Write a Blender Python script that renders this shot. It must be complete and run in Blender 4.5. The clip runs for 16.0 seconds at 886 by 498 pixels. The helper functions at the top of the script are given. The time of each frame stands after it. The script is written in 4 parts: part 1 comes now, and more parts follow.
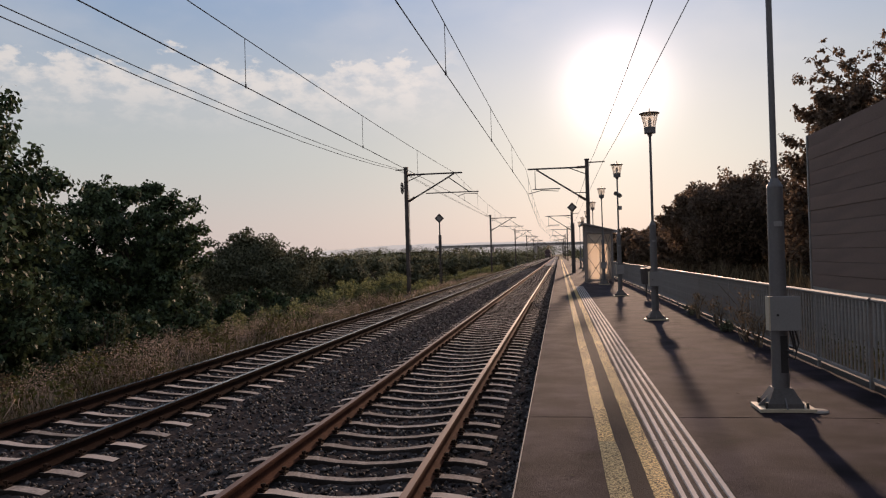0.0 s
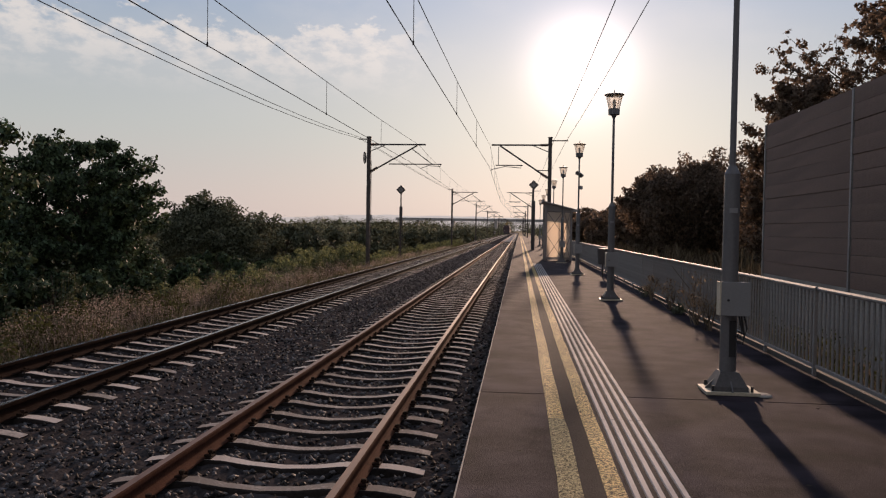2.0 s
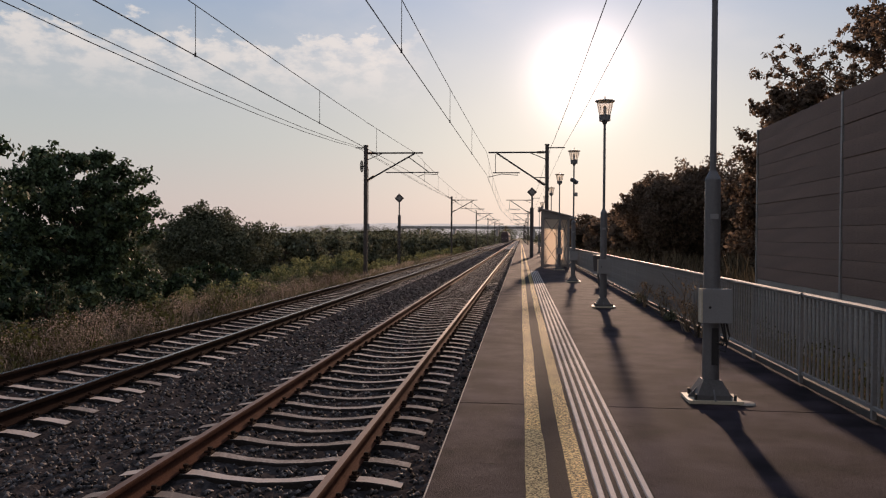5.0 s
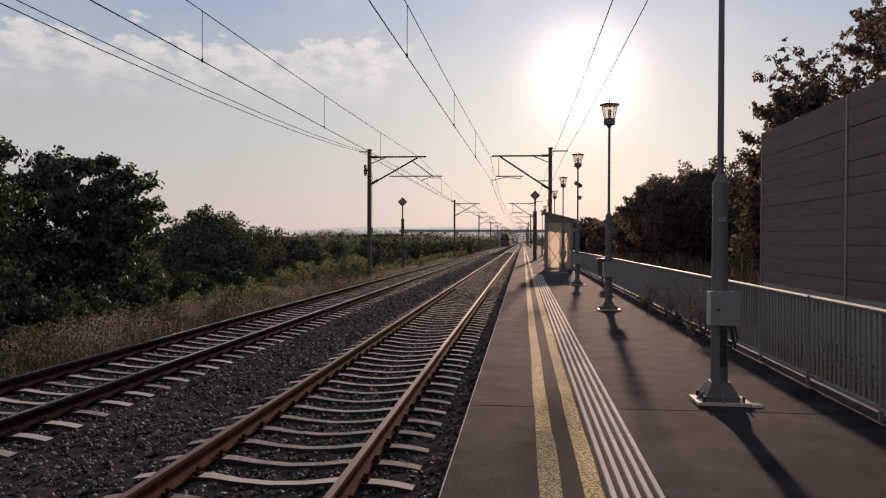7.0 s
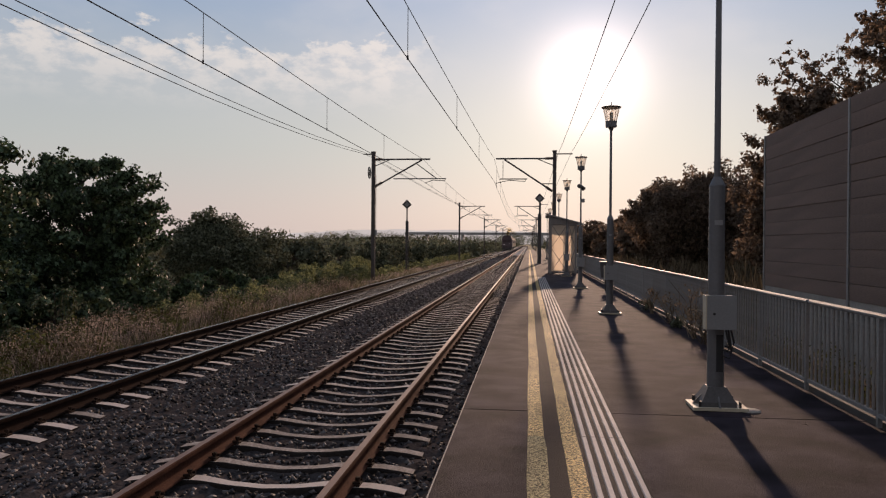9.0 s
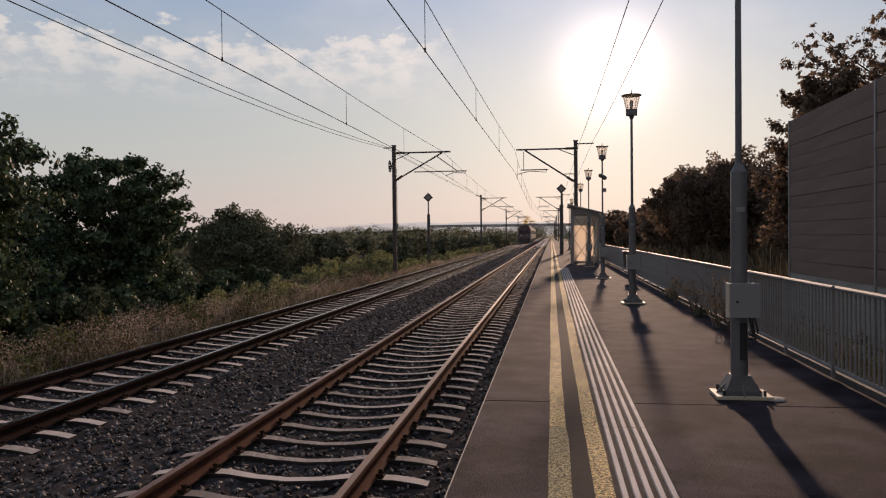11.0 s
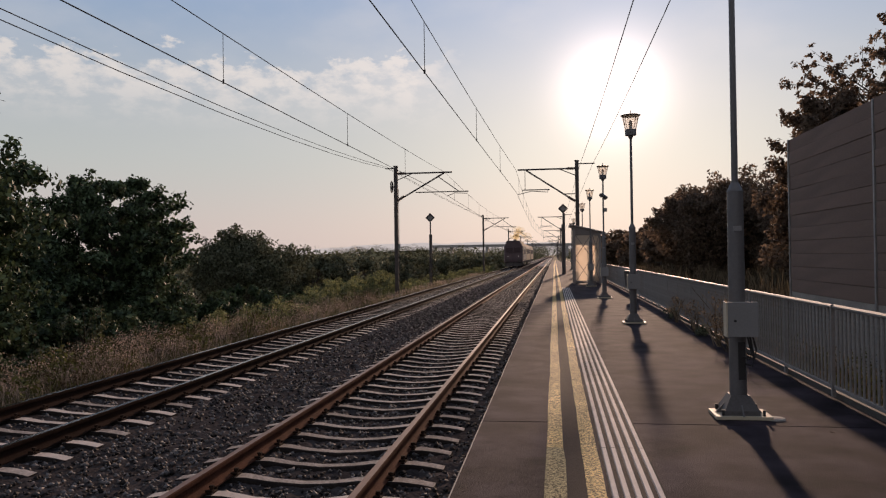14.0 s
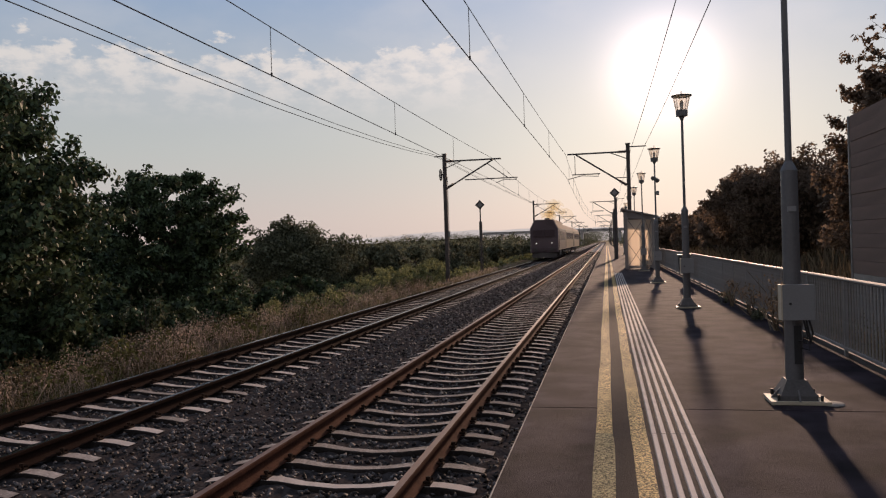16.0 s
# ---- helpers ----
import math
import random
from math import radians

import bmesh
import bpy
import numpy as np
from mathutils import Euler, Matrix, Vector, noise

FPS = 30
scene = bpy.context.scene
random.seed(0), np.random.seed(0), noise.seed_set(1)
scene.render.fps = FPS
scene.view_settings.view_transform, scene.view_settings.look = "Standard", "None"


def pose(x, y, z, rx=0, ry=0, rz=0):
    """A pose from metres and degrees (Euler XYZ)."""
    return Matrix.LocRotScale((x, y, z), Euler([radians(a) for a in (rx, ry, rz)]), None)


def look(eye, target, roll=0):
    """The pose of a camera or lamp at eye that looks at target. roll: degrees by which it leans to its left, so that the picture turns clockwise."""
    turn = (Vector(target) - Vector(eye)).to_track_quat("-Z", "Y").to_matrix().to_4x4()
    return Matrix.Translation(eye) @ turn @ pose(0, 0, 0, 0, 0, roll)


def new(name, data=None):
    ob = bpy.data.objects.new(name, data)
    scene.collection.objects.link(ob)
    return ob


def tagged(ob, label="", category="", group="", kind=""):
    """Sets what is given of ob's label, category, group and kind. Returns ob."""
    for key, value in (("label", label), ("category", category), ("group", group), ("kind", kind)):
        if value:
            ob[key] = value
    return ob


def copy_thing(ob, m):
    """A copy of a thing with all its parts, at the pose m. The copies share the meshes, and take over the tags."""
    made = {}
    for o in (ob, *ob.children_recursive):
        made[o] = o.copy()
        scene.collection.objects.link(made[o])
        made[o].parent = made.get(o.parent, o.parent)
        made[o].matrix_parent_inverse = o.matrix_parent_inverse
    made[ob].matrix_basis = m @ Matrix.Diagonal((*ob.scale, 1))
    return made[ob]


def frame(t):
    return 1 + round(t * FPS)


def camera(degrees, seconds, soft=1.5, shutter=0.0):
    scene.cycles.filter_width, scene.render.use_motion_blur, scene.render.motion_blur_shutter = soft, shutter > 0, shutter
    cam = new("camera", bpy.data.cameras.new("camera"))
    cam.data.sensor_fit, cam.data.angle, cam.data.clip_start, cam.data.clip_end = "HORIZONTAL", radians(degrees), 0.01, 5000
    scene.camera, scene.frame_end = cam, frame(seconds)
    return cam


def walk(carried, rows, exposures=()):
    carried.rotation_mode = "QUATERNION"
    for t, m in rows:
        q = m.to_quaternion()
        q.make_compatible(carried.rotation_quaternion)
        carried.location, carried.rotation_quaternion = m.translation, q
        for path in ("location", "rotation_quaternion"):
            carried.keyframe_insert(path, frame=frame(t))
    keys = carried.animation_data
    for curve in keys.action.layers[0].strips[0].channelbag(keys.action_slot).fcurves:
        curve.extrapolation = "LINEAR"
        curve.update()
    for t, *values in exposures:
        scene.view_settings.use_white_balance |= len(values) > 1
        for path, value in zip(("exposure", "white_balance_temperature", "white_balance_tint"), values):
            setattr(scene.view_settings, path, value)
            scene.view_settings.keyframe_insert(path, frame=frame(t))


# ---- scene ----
cam = camera(60.6, 16.0, soft=1.2)
PATH = [
    (0, (0.024, 0.023, 1.448), (-0.279, 2.0, 1.469), -1.6),
    (0.5, (0.022, 0.037, 1.443), (-0.27, 2.015, 1.45), -1.6),
    (1, (0.021, 0.037, 1.442), (-0.253, 2.018, 1.441), -1.5),
    (1.5, (0.028, 0.093, 1.45), (-0.184, 2.081, 1.417), 0.5),
    (2, (0.031, 0.068, 1.451), (-0.168, 2.057, 1.399), 0.9),
    (2.5, (0.073, 0.122, 1.448), (-0.125, 2.111, 1.386), 0.9),
    (3, (0.184, 0.141, 1.463), (-0.015, 2.13, 1.407), 0.9),
    (3.5, (0.227, 0.187, 1.458), (0.027, 2.176, 1.407), 0.8),
    (4, (0.248, 0.191, 1.454), (0.042, 2.18, 1.415), 0.5),
    (6.5, (0.193, 0.127, 1.469), (-0.01, 2.117, 1.443), 0.3),
    (7, (0.177, 0.11, 1.463), (-0.033, 2.099, 1.441), 0.2),
    (7.5, (0.168, 0.085, 1.466), (-0.038, 2.075, 1.444), 0.2),
    (8, (0.233, 0.133, 1.473), (0.024, 2.122, 1.456), 0.1),
    (8.5, (0.259, 0.181, 1.469), (0.044, 2.17, 1.453), 0.3),
    (9, (0.278, 0.171, 1.46), (0.053, 2.158, 1.445), 0.4),
    (9.5, (0.298, 0.165, 1.459), (0.049, 2.149, 1.435), -0.0),
    (12, (0.307, 0.184, 1.455), (0.019, 2.163, 1.42), -0.7),
    (12.5, (0.264, 0.124, 1.461), (-0.024, 2.103, 1.443), -0.8),
    (13, (0.289, 0.127, 1.46), (0.002, 2.106, 1.459), -0.8),
    (13.5, (0.331, 0.174, 1.456), (0.046, 2.154, 1.47), -0.6),
    (14, (0.358, 0.18, 1.453), (0.068, 2.158, 1.472), -0.8),
    (14.5, (0.378, 0.176, 1.456), (0.016, 2.143, 1.463), -1.8),
    (15, (0.375, 0.171, 1.449), (-0.005, 2.135, 1.455), -1.8),
    (15.5, (0.405, 0.179, 1.446), (0.006, 2.139, 1.442), -1.7),
    (16, (0.403, 0.186, 1.447), (-0.02, 2.141, 1.436), -1.8),
]
walk(cam, [(t, look(eye, target, roll)) for t, eye, target, roll in PATH])

# ---- light ----
SUN_DIR = Vector((0.0766, 0.975, 0.2085)).normalized()
SUN_EL = math.asin(SUN_DIR.z)
SUN_AZ = math.atan2(SUN_DIR.x, SUN_DIR.y)


def make_world():
    w = bpy.data.worlds.new("sky")
    scene.world = w
    w.use_nodes = True
    nt = w.node_tree
    nt.nodes.clear()
    N, L = nt.nodes.new, nt.links.new

    def mth(op, a, b=None, clamp=False):
        n = N("ShaderNodeMath")
        n.operation, n.use_clamp = op, clamp
        for i, v in enumerate((a, b)):
            if v is None:
                continue
            if isinstance(v, (int, float)):
                n.inputs[i].default_value = v
            else:
                L(v, n.inputs[i])
        return n.outputs[0]

    def ramp(v, a, b):
        n = N("ShaderNodeMapRange")
        n.interpolation_type = "SMOOTHSTEP"
        L(v, n.inputs[0])
        n.inputs[1].default_value, n.inputs[2].default_value = a, b
        return n.outputs[0]

    def mix(f, a, b):
        n = N("ShaderNodeMix")
        n.data_type = "RGBA"
        for sock, v in ((n.inputs[0], f), (n.inputs[6], a), (n.inputs[7], b)):
            if isinstance(v, float):
                sock.default_value = v
            elif isinstance(v, tuple):
                sock.default_value = (*v, 1)
            else:
                L(v, sock)
        return n.outputs[2]

    sky = N("ShaderNodeTexSky")
    sky.sky_type, sky.sun_disc = "NISHITA", False
    sky.sun_elevation, sky.sun_rotation = SUN_EL, SUN_AZ
    sky.air_density, sky.dust_density, sky.ozone_density = 1.0, 2.5, 1.5
    co = N("ShaderNodeTexCoord").outputs["Generated"]
    sep = N("ShaderNodeSeparateXYZ")
    L(co, sep.inputs[0])
    x, y, z = sep.outputs
    el = mth("ARCSINE", z)
    az = mth("ARCTAN2", x, y)
    dot = N("ShaderNodeVectorMath")
    dot.operation = "DOT_PRODUCT"
    L(co, dot.inputs[0])
    dot.inputs[1].default_value = SUN_DIR
    ang = mth("ARCCOSINE", dot.outputs["Value"])
    # hazy summer evening air: a pale veil that thickens to the horizon
    veil = mix(ramp(el, 0.0, 0.14), HORIZON, mix(ramp(el, 0.1, 0.42), MIDDLE, ZENITH))
    high = mix(ramp(el, 0.4, 1.1), veil, OVERHEAD)
    hazy = mix(ramp(ang, 0.7, 2.4), high, EASTERN)
    base = mix(SKY_VEIL, sky.outputs[0], hazy)
    # bright air round the sun
    g1 = mth("MULTIPLY", mth("EXPONENT", mth("MULTIPLY", mth("MULTIPLY", ang, ang), -1 / (0.054 ** 2))), AUREOLE[0])
    g2 = mth("MULTIPLY", mth("EXPONENT", mth("MULTIPLY", ang, -1 / 0.28)), AUREOLE[1])
    glow = N("ShaderNodeVectorMath")
    glow.operation = "SCALE"
    glow.inputs[0].default_value = (1.0, 0.77, 0.71)
    L(mth("ADD", g1, g2), glow.inputs["Scale"])
    # thin fleecy clouds
    vec = N("ShaderNodeCombineXYZ")
    L(mth("MULTIPLY", az, 13.0), vec.inputs[0])
    L(mth("MULTIPLY", el, 24.0), vec.inputs[1])
    no = N("ShaderNodeTexNoise")
    no.inputs["Scale"].default_value, no.inputs["Detail"].default_value, no.inputs["Roughness"].default_value = 2.1, 9, 0.6
    L(vec.outputs[0], no.inputs["Vector"])
    lowf = N("ShaderNodeTexNoise")
    lowf.inputs["Scale"].default_value, lowf.inputs["Detail"].default_value = 0.45, 2
    L(vec.outputs[0], lowf.inputs["Vector"])
    mid = mth("ADD", 0.218, mth("MULTIPLY", lowf.outputs[0], 0.075))
    edge = mth("MULTIPLY", mth("SUBTRACT", mid, el), 7.5)
    side = mth("MULTIPLY", ramp(az, -1.2, -0.8), ramp(az, -0.1, -0.19))
    puff = ramp(mth("ADD", no.outputs[0], edge), 0.5, 0.66)
    fade = ramp(el, 0.15, 0.232)
    grain = mth("ADD", 0.25, mth("MULTIPLY", ramp(no.outputs[0], 0.38, 0.62), 0.75))
    mask = mth("MULTIPLY", mth("MULTIPLY", puff, fade), mth("MULTIPLY", side, grain))
    # a faint wash of high cirrus over the rest
    no2 = N("ShaderNodeTexNoise")
    no2.inputs["Scale"].default_value, no2.inputs["Detail"].default_value = 0.5, 5
    L(vec.outputs[0], no2.inputs["Vector"])
    wash = mth("MULTIPLY", ramp(no2.outputs[0], 0.42, 0.75), mth("MULTIPLY", ramp(el, 0.1, 0.25), 0.2))
    cloud = mth("MAXIMUM", mth("MULTIPLY", mask, 0.8), wash)
    b2 = mix(cloud, base, CLOUD)
    add = N("ShaderNodeVectorMath")
    add.operation = "ADD"
    L(b2, add.inputs[0])
    L(glow.outputs[0], add.inputs[1])
    bg = N("ShaderNodeBackground")
    bg.inputs[1].default_value = 0.1
    L(add.outputs[0], bg.inputs[0])
    out = N("ShaderNodeOutputWorld")
    L(bg.outputs[0], out.inputs[0])


OVERHEAD = (0.75, 1.25, 2.3)
EASTERN = (3.0, 3.0, 3.4)
HORIZON = (5.9, 4.95, 4.72)
MIDDLE = (4.85, 5.05, 4.95)
ZENITH = (1.8, 3.15, 5.4)
CLOUD = (7.6, 7.0, 6.6)
SKY_VEIL = 0.96
AUREOLE = (12.0, 3.0)
make_world()
sun = new("sun", bpy.data.lights.new("sun", "SUN"))
sun.data.energy, sun.data.angle, sun.data.color = 3.9, radians(1.5), (1.0, 0.67, 0.48)
sun.matrix_basis = look(SUN_DIR * 100, (0, 0, 0))
scene.view_settings.exposure = 0.0


# ---- materials ----
def material(name, color, rough=0.8, metal=0.0, vary=0.25, scale=6.0, fine=60.0, bump=0.15, tint=None, spec=0.5, island=0.0, random_ob=0.0, translucent=0.0, stretch=(1, 1, 1), stain=0.0, spread=0.2):
    """A worn surface: broad stains, fine grain and relief at real size."""
    m = bpy.data.materials.new(name)
    m.use_nodes = True
    nt = m.node_tree
    N, L = nt.nodes.new, nt.links.new
    b = nt.nodes["Principled BSDF"]
    b.inputs["Roughness"].default_value, b.inputs["Metallic"].default_value = rough, metal
    b.inputs["Specular IOR Level"].default_value = spec
    co = N("ShaderNodeTexCoord")
    mp = N("ShaderNodeMapping")
    geo = N("ShaderNodeNewGeometry")
    L(geo.outputs["Position"] if random_ob == 0 and name.startswith("w_") else co.outputs["Object"], mp.inputs[0])
    mp.inputs["Scale"].default_value = stretch
    big = N("ShaderNodeTexNoise")
    big.inputs["Scale"].default_value, big.inputs["Detail"].default_value = scale, 6
    fin = N("ShaderNodeTexNoise")
    fin.inputs["Scale"].default_value, fin.inputs["Detail"].default_value = fine, 3
    L(mp.outputs[0], big.inputs["Vector"])
    L(mp.outputs[0], fin.inputs["Vector"])
    sm = N("ShaderNodeMath")
    sm.operation = "MULTIPLY_ADD"
    L(fin.outputs[0], sm.inputs[0])
    sm.inputs[1].default_value = 0.5
    hf = N("ShaderNodeMath")
    hf.operation = "MULTIPLY"
    L(big.outputs[0], hf.inputs[0])
    hf.inputs[1].default_value = 0.5
    L(hf.outputs[0], sm.inputs[2])
    val = sm.outputs[0]
    if island or random_ob:
        ad = N("ShaderNodeMath")
        ad.operation = "MULTIPLY_ADD"
        L(geo.outputs["Random Per Island"] if island else N("ShaderNodeObjectInfo").outputs["Random"], ad.inputs[0])
        ad.inputs[1].default_value = island or random_ob
        sb = N("ShaderNodeMath")
        sb.operation = "SUBTRACT"
        L(val, sb.inputs[0])
        sb.inputs[1].default_value = (island or random_ob) / 2
        L(sb.outputs[0], ad.inputs[2])
        val = ad.outputs[0]
    cr = N("ShaderNodeValToRGB")
    e = cr.color_ramp.elements
    c2 = tint or tuple(min(1, c * (1 + vary)) for c in color)
    e[0].position, e[1].position = 0.5 - spread, 0.5 + spread
    e[0].color, e[1].color = (*(c * (1 - vary) for c in color), 1), (*c2, 1)
    L(val, cr.inputs[0])
    col = cr.outputs[0]
    if stain:
        st = N("ShaderNodeTexNoise")
        st.inputs["Scale"].default_value, st.inputs["Detail"].default_value, st.inputs["Roughness"].default_value = 0.7, 8, 0.7
        L(geo.outputs["Position"], st.inputs["Vector"])
        mr = N("ShaderNodeMapRange")
        L(st.outputs[0], mr.inputs[0])
        mr.inputs[1].default_value, mr.inputs[2].default_value, mr.inputs[3].default_value, mr.inputs[4].default_value = 0.42, 0.62, 1.0, 1 - stain
        mx = N("ShaderNodeVectorMath")
        mx.operation = "SCALE"
        L(col, mx.inputs[0])
        L(mr.outputs[0], mx.inputs["Scale"])
        col = mx.outputs[0]
    L(col, b.inputs["Base Color"])
    if bump:
        bp = N("ShaderNodeBump")
        bp.inputs["Strength"].default_value, bp.inputs["Distance"].default_value = bump, 0.02
        L(sm.outputs[0], bp.inputs["Height"])
        L(bp.outputs[0], b.inputs["Normal"])
    if translucent:
        tr = N("ShaderNodeBsdfTranslucent")
        L(col, tr.inputs[0])
        ms = N("ShaderNodeMixShader")
        ms.inputs[0].default_value = translucent
        L(b.outputs[0], ms.inputs[1])
        L(tr.outputs[0], ms.inputs[2])
        L(ms.outputs[0], nt.nodes["Material Output"].inputs[0])
    return m


def glass_mat(name, color, rough, alpha):
    m = bpy.data.materials.new(name)
    m.use_nodes = True
    nt = m.node_tree
    b = nt.nodes["Principled BSDF"]
    b.inputs["Base Color"].default_value = (*color, 1)
    b.inputs["Roughness"].default_value = rough
    tr = nt.nodes.new("ShaderNodeBsdfTransparent")
    tl = nt.nodes.new("ShaderNodeBsdfTranslucent")
    tl.inputs[0].default_value = (*color, 1)
    m1, m2 = nt.nodes.new("ShaderNodeMixShader"), nt.nodes.new("ShaderNodeMixShader")
    m1.inputs[0].default_value = 0.8
    nt.links.new(b.outputs[0], m1.inputs[1])
    nt.links.new(tl.outputs[0], m1.inputs[2])
    m2.inputs[0].default_value = alpha
    nt.links.new(tr.outputs[0], m2.inputs[1])
    nt.links.new(m1.outputs[0], m2.inputs[2])
    nt.links.new(m2.outputs[0], nt.nodes["Material Output"].inputs[0])
    return m


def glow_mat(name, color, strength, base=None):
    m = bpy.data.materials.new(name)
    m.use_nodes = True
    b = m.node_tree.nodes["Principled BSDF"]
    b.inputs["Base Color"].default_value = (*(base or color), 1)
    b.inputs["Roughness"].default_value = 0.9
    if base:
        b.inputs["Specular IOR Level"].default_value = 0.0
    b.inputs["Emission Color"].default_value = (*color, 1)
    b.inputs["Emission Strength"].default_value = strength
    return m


M_ASPHALT = material("platform_asphalt", (0.048, 0.0362, 0.0432), 0.92, vary=0.65, scale=2.2, fine=110, bump=0.5, stain=0.45, spec=0.1, spread=0.08)
M_CONCRETE = material("concrete", (0.36, 0.33, 0.29), 0.85, vary=0.25, scale=2, fine=50, bump=0.3, stain=0.2)
M_EDGE = material("edge_concrete", (0.1, 0.09, 0.08), 0.8, vary=0.25, scale=1.5, fine=90, bump=0.3, stain=0.2)
M_YELLOW = material("yellow_paint", (0.57, 0.39, 0.16), 0.8, vary=0.85, scale=45, fine=90, bump=0.6, stain=0.35, spec=0.15, spread=0.08)
M_SEAL = material("dark_bitumen", (0.02, 0.0178, 0.021), 0.9, vary=0.4, scale=3, fine=100, bump=0.5, spec=0.1)
M_YELLOW_WORN = material("yellow_paint_worn", (0.4, 0.33, 0.17), 0.85, vary=0.85, scale=60, fine=120, bump=0.6, stain=0.3, spec=0.12, spread=0.08)
M_WHITE = material("white_tactile", (0.62, 0.55, 0.51), 0.8, spec=0.15, vary=0.2, scale=3, fine=80, bump=0.25, stain=0.25)
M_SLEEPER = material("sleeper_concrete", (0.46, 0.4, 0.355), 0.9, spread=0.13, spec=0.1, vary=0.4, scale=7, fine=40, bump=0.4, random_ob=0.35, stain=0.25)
# near-black sides: shade painted into the colour along with ballast dirt
M_SLEEPER_SIDE = material("sleeper_side_shade_dirt", (0.036, 0.03, 0.027), 0.95, vary=0.4, scale=5, fine=40, bump=0.4, spec=0.05)
M_RUST = material("rail_rust", (0.1, 0.046, 0.03), 0.9, spec=0.02, vary=0.4, scale=4, fine=50, bump=0.3)
M_RUST_FAR = material("rail_rust_dark", (0.028, 0.016, 0.012), 0.95, spec=0.02, vary=0.4, scale=4, fine=50, bump=0.3)
M_RAILTOP = material("rail_head_brown", (0.18, 0.1, 0.065), 0.5, metal=0.2, spec=0.3, vary=0.3, scale=2, fine=30, bump=0.05, stretch=(6, 0.3, 1))
M_RAILTOP_BRIGHT = material("rail_head_polished", (0.27, 0.235, 0.215), 0.24, metal=1.0, vary=0.15, scale=2, fine=30, bump=0.03, stretch=(6, 0.3, 1))
M_CLIP = material("fastener_steel", (0.04, 0.024, 0.017), 0.85, spec=0.08, vary=0.4)
M_BALLAST = material("ballast_bed", (0.068, 0.058, 0.055), 1.0, vary=0.6, scale=9, fine=32, bump=1.0, stain=0.25, spec=0.0)
M_STONE = material("ballast_stone", (0.078, 0.069, 0.066), 0.75, spec=0.16, vary=0.7, scale=9, fine=60, bump=0.3, island=0.95, tint=(0.185, 0.172, 0.168))
M_SOIL = material("dry_ground", (0.075, 0.06, 0.035), 0.95, vary=0.4, scale=0.6, fine=8, bump=0.6, tint=(0.075, 0.075, 0.035), spec=0.05)
M_STRAW = material("dry_grass", (0.26, 0.195, 0.13), 0.9, vary=0.5, island=0.8, bump=0, translucent=0.2, spec=0.1)
M_SCRUB = material("brown_scrub", (0.13, 0.1, 0.062), 0.9, vary=0.5, island=0.8, bump=0, translucent=0.2, spec=0.1)
M_SEED = material("pale_seed_head", (0.42, 0.33, 0.26), 0.9, vary=0.5, island=0.8, bump=0, translucent=0.35, spec=0.1)
M_GRASS = material("green_grass", (0.12, 0.12, 0.045), 0.9, vary=0.5, island=0.8, bump=0, translucent=0.2, spec=0.1)
M_WEED = material("weed_leaf", (0.19, 0.2, 0.09), 0.7, vary=0.45, island=0.8, bump=0, translucent=0.55)
M_LEAF_A = material("walnut_leaf", (0.08, 0.11, 0.055), 0.65, vary=0.6, island=0.9, bump=0, spec=0.22, translucent=0.16)
M_LEAF_B = material("bush_leaf", (0.138, 0.142, 0.088), 0.75, vary=0.5, island=0.8, bump=0, spec=0.15, translucent=0.22)
M_LEAF_C = material("poplar_leaf", (0.18, 0.13, 0.092), 0.65, vary=0.4, island=0.8, bump=0, spec=0.2, translucent=0.5)
M_BARK = material("bark", (0.075, 0.058, 0.042), 0.9, vary=0.4, scale=5, fine=40, bump=0.8, stretch=(1, 1, 0.2))
M_GALV = material("galvanised_steel", (0.3, 0.29, 0.28), 0.62, metal=0.55, vary=0.2, scale=6, fine=40, bump=0.1)
M_GALV_DARK = material("weathered_steel", (0.12, 0.113, 0.11), 0.6, metal=0.4, vary=0.25, scale=5, fine=50, bump=0.12)
M_SHELTER = material("shelter_frame_paint", (0.3, 0.27, 0.255), 0.55, metal=0.2, vary=0.2, scale=4, fine=40, bump=0.08)
M_POLE = material("painted_pole_steel", (0.16, 0.155, 0.155), 0.5, metal=0.3, vary=0.15, scale=3, fine=40, bump=0.08)
M_BOX = material("grey_cabinet_plastic", (0.27, 0.265, 0.26), 0.5, vary=0.1, scale=3, fine=60, bump=0.05)
M_PLATE = material("cream_primer_plate", (0.6, 0.52, 0.38), 0.6, vary=0.2, scale=8, fine=60, bump=0.2)
M_BLACK = material("black_rubber", (0.025, 0.023, 0.022), 0.6, vary=0.3, bump=0.1)
M_MAST = material("catenary_mast_steel", (0.1, 0.085, 0.078), 0.7, metal=0.3, vary=0.35, scale=3, fine=30, bump=0.2)
M_WIRE = material("wire_copper", (0.11, 0.095, 0.088), 1.0, spec=0.0, vary=0.2, bump=0)
M_PORC = material("insulator_porcelain", (0.12, 0.08, 0.065), 0.7, vary=0.2, bump=0)
M_BARRIER = material("noise_barrier_board", (0.2, 0.135, 0.105), 0.85, vary=0.28, scale=2, fine=45, bump=0.3, random_ob=0.1, stretch=(1, 0.3, 2))
M_FROST = glass_mat("frosted_glazing", (0.86, 0.78, 0.68), 0.4, 0.86)
M_LAMPGLASS = glass_mat("lantern_glass", (0.9, 0.84, 0.74), 0.1, 0.5)
M_SIGN = material("sign_face", (0.3, 0.28, 0.26), 0.6, vary=0.2)
M_LOCO = material("loco_paint", (0.105, 0.066, 0.07), 0.5, vary=0.25, scale=1.2, fine=30, bump=0.08, stain=0.2)
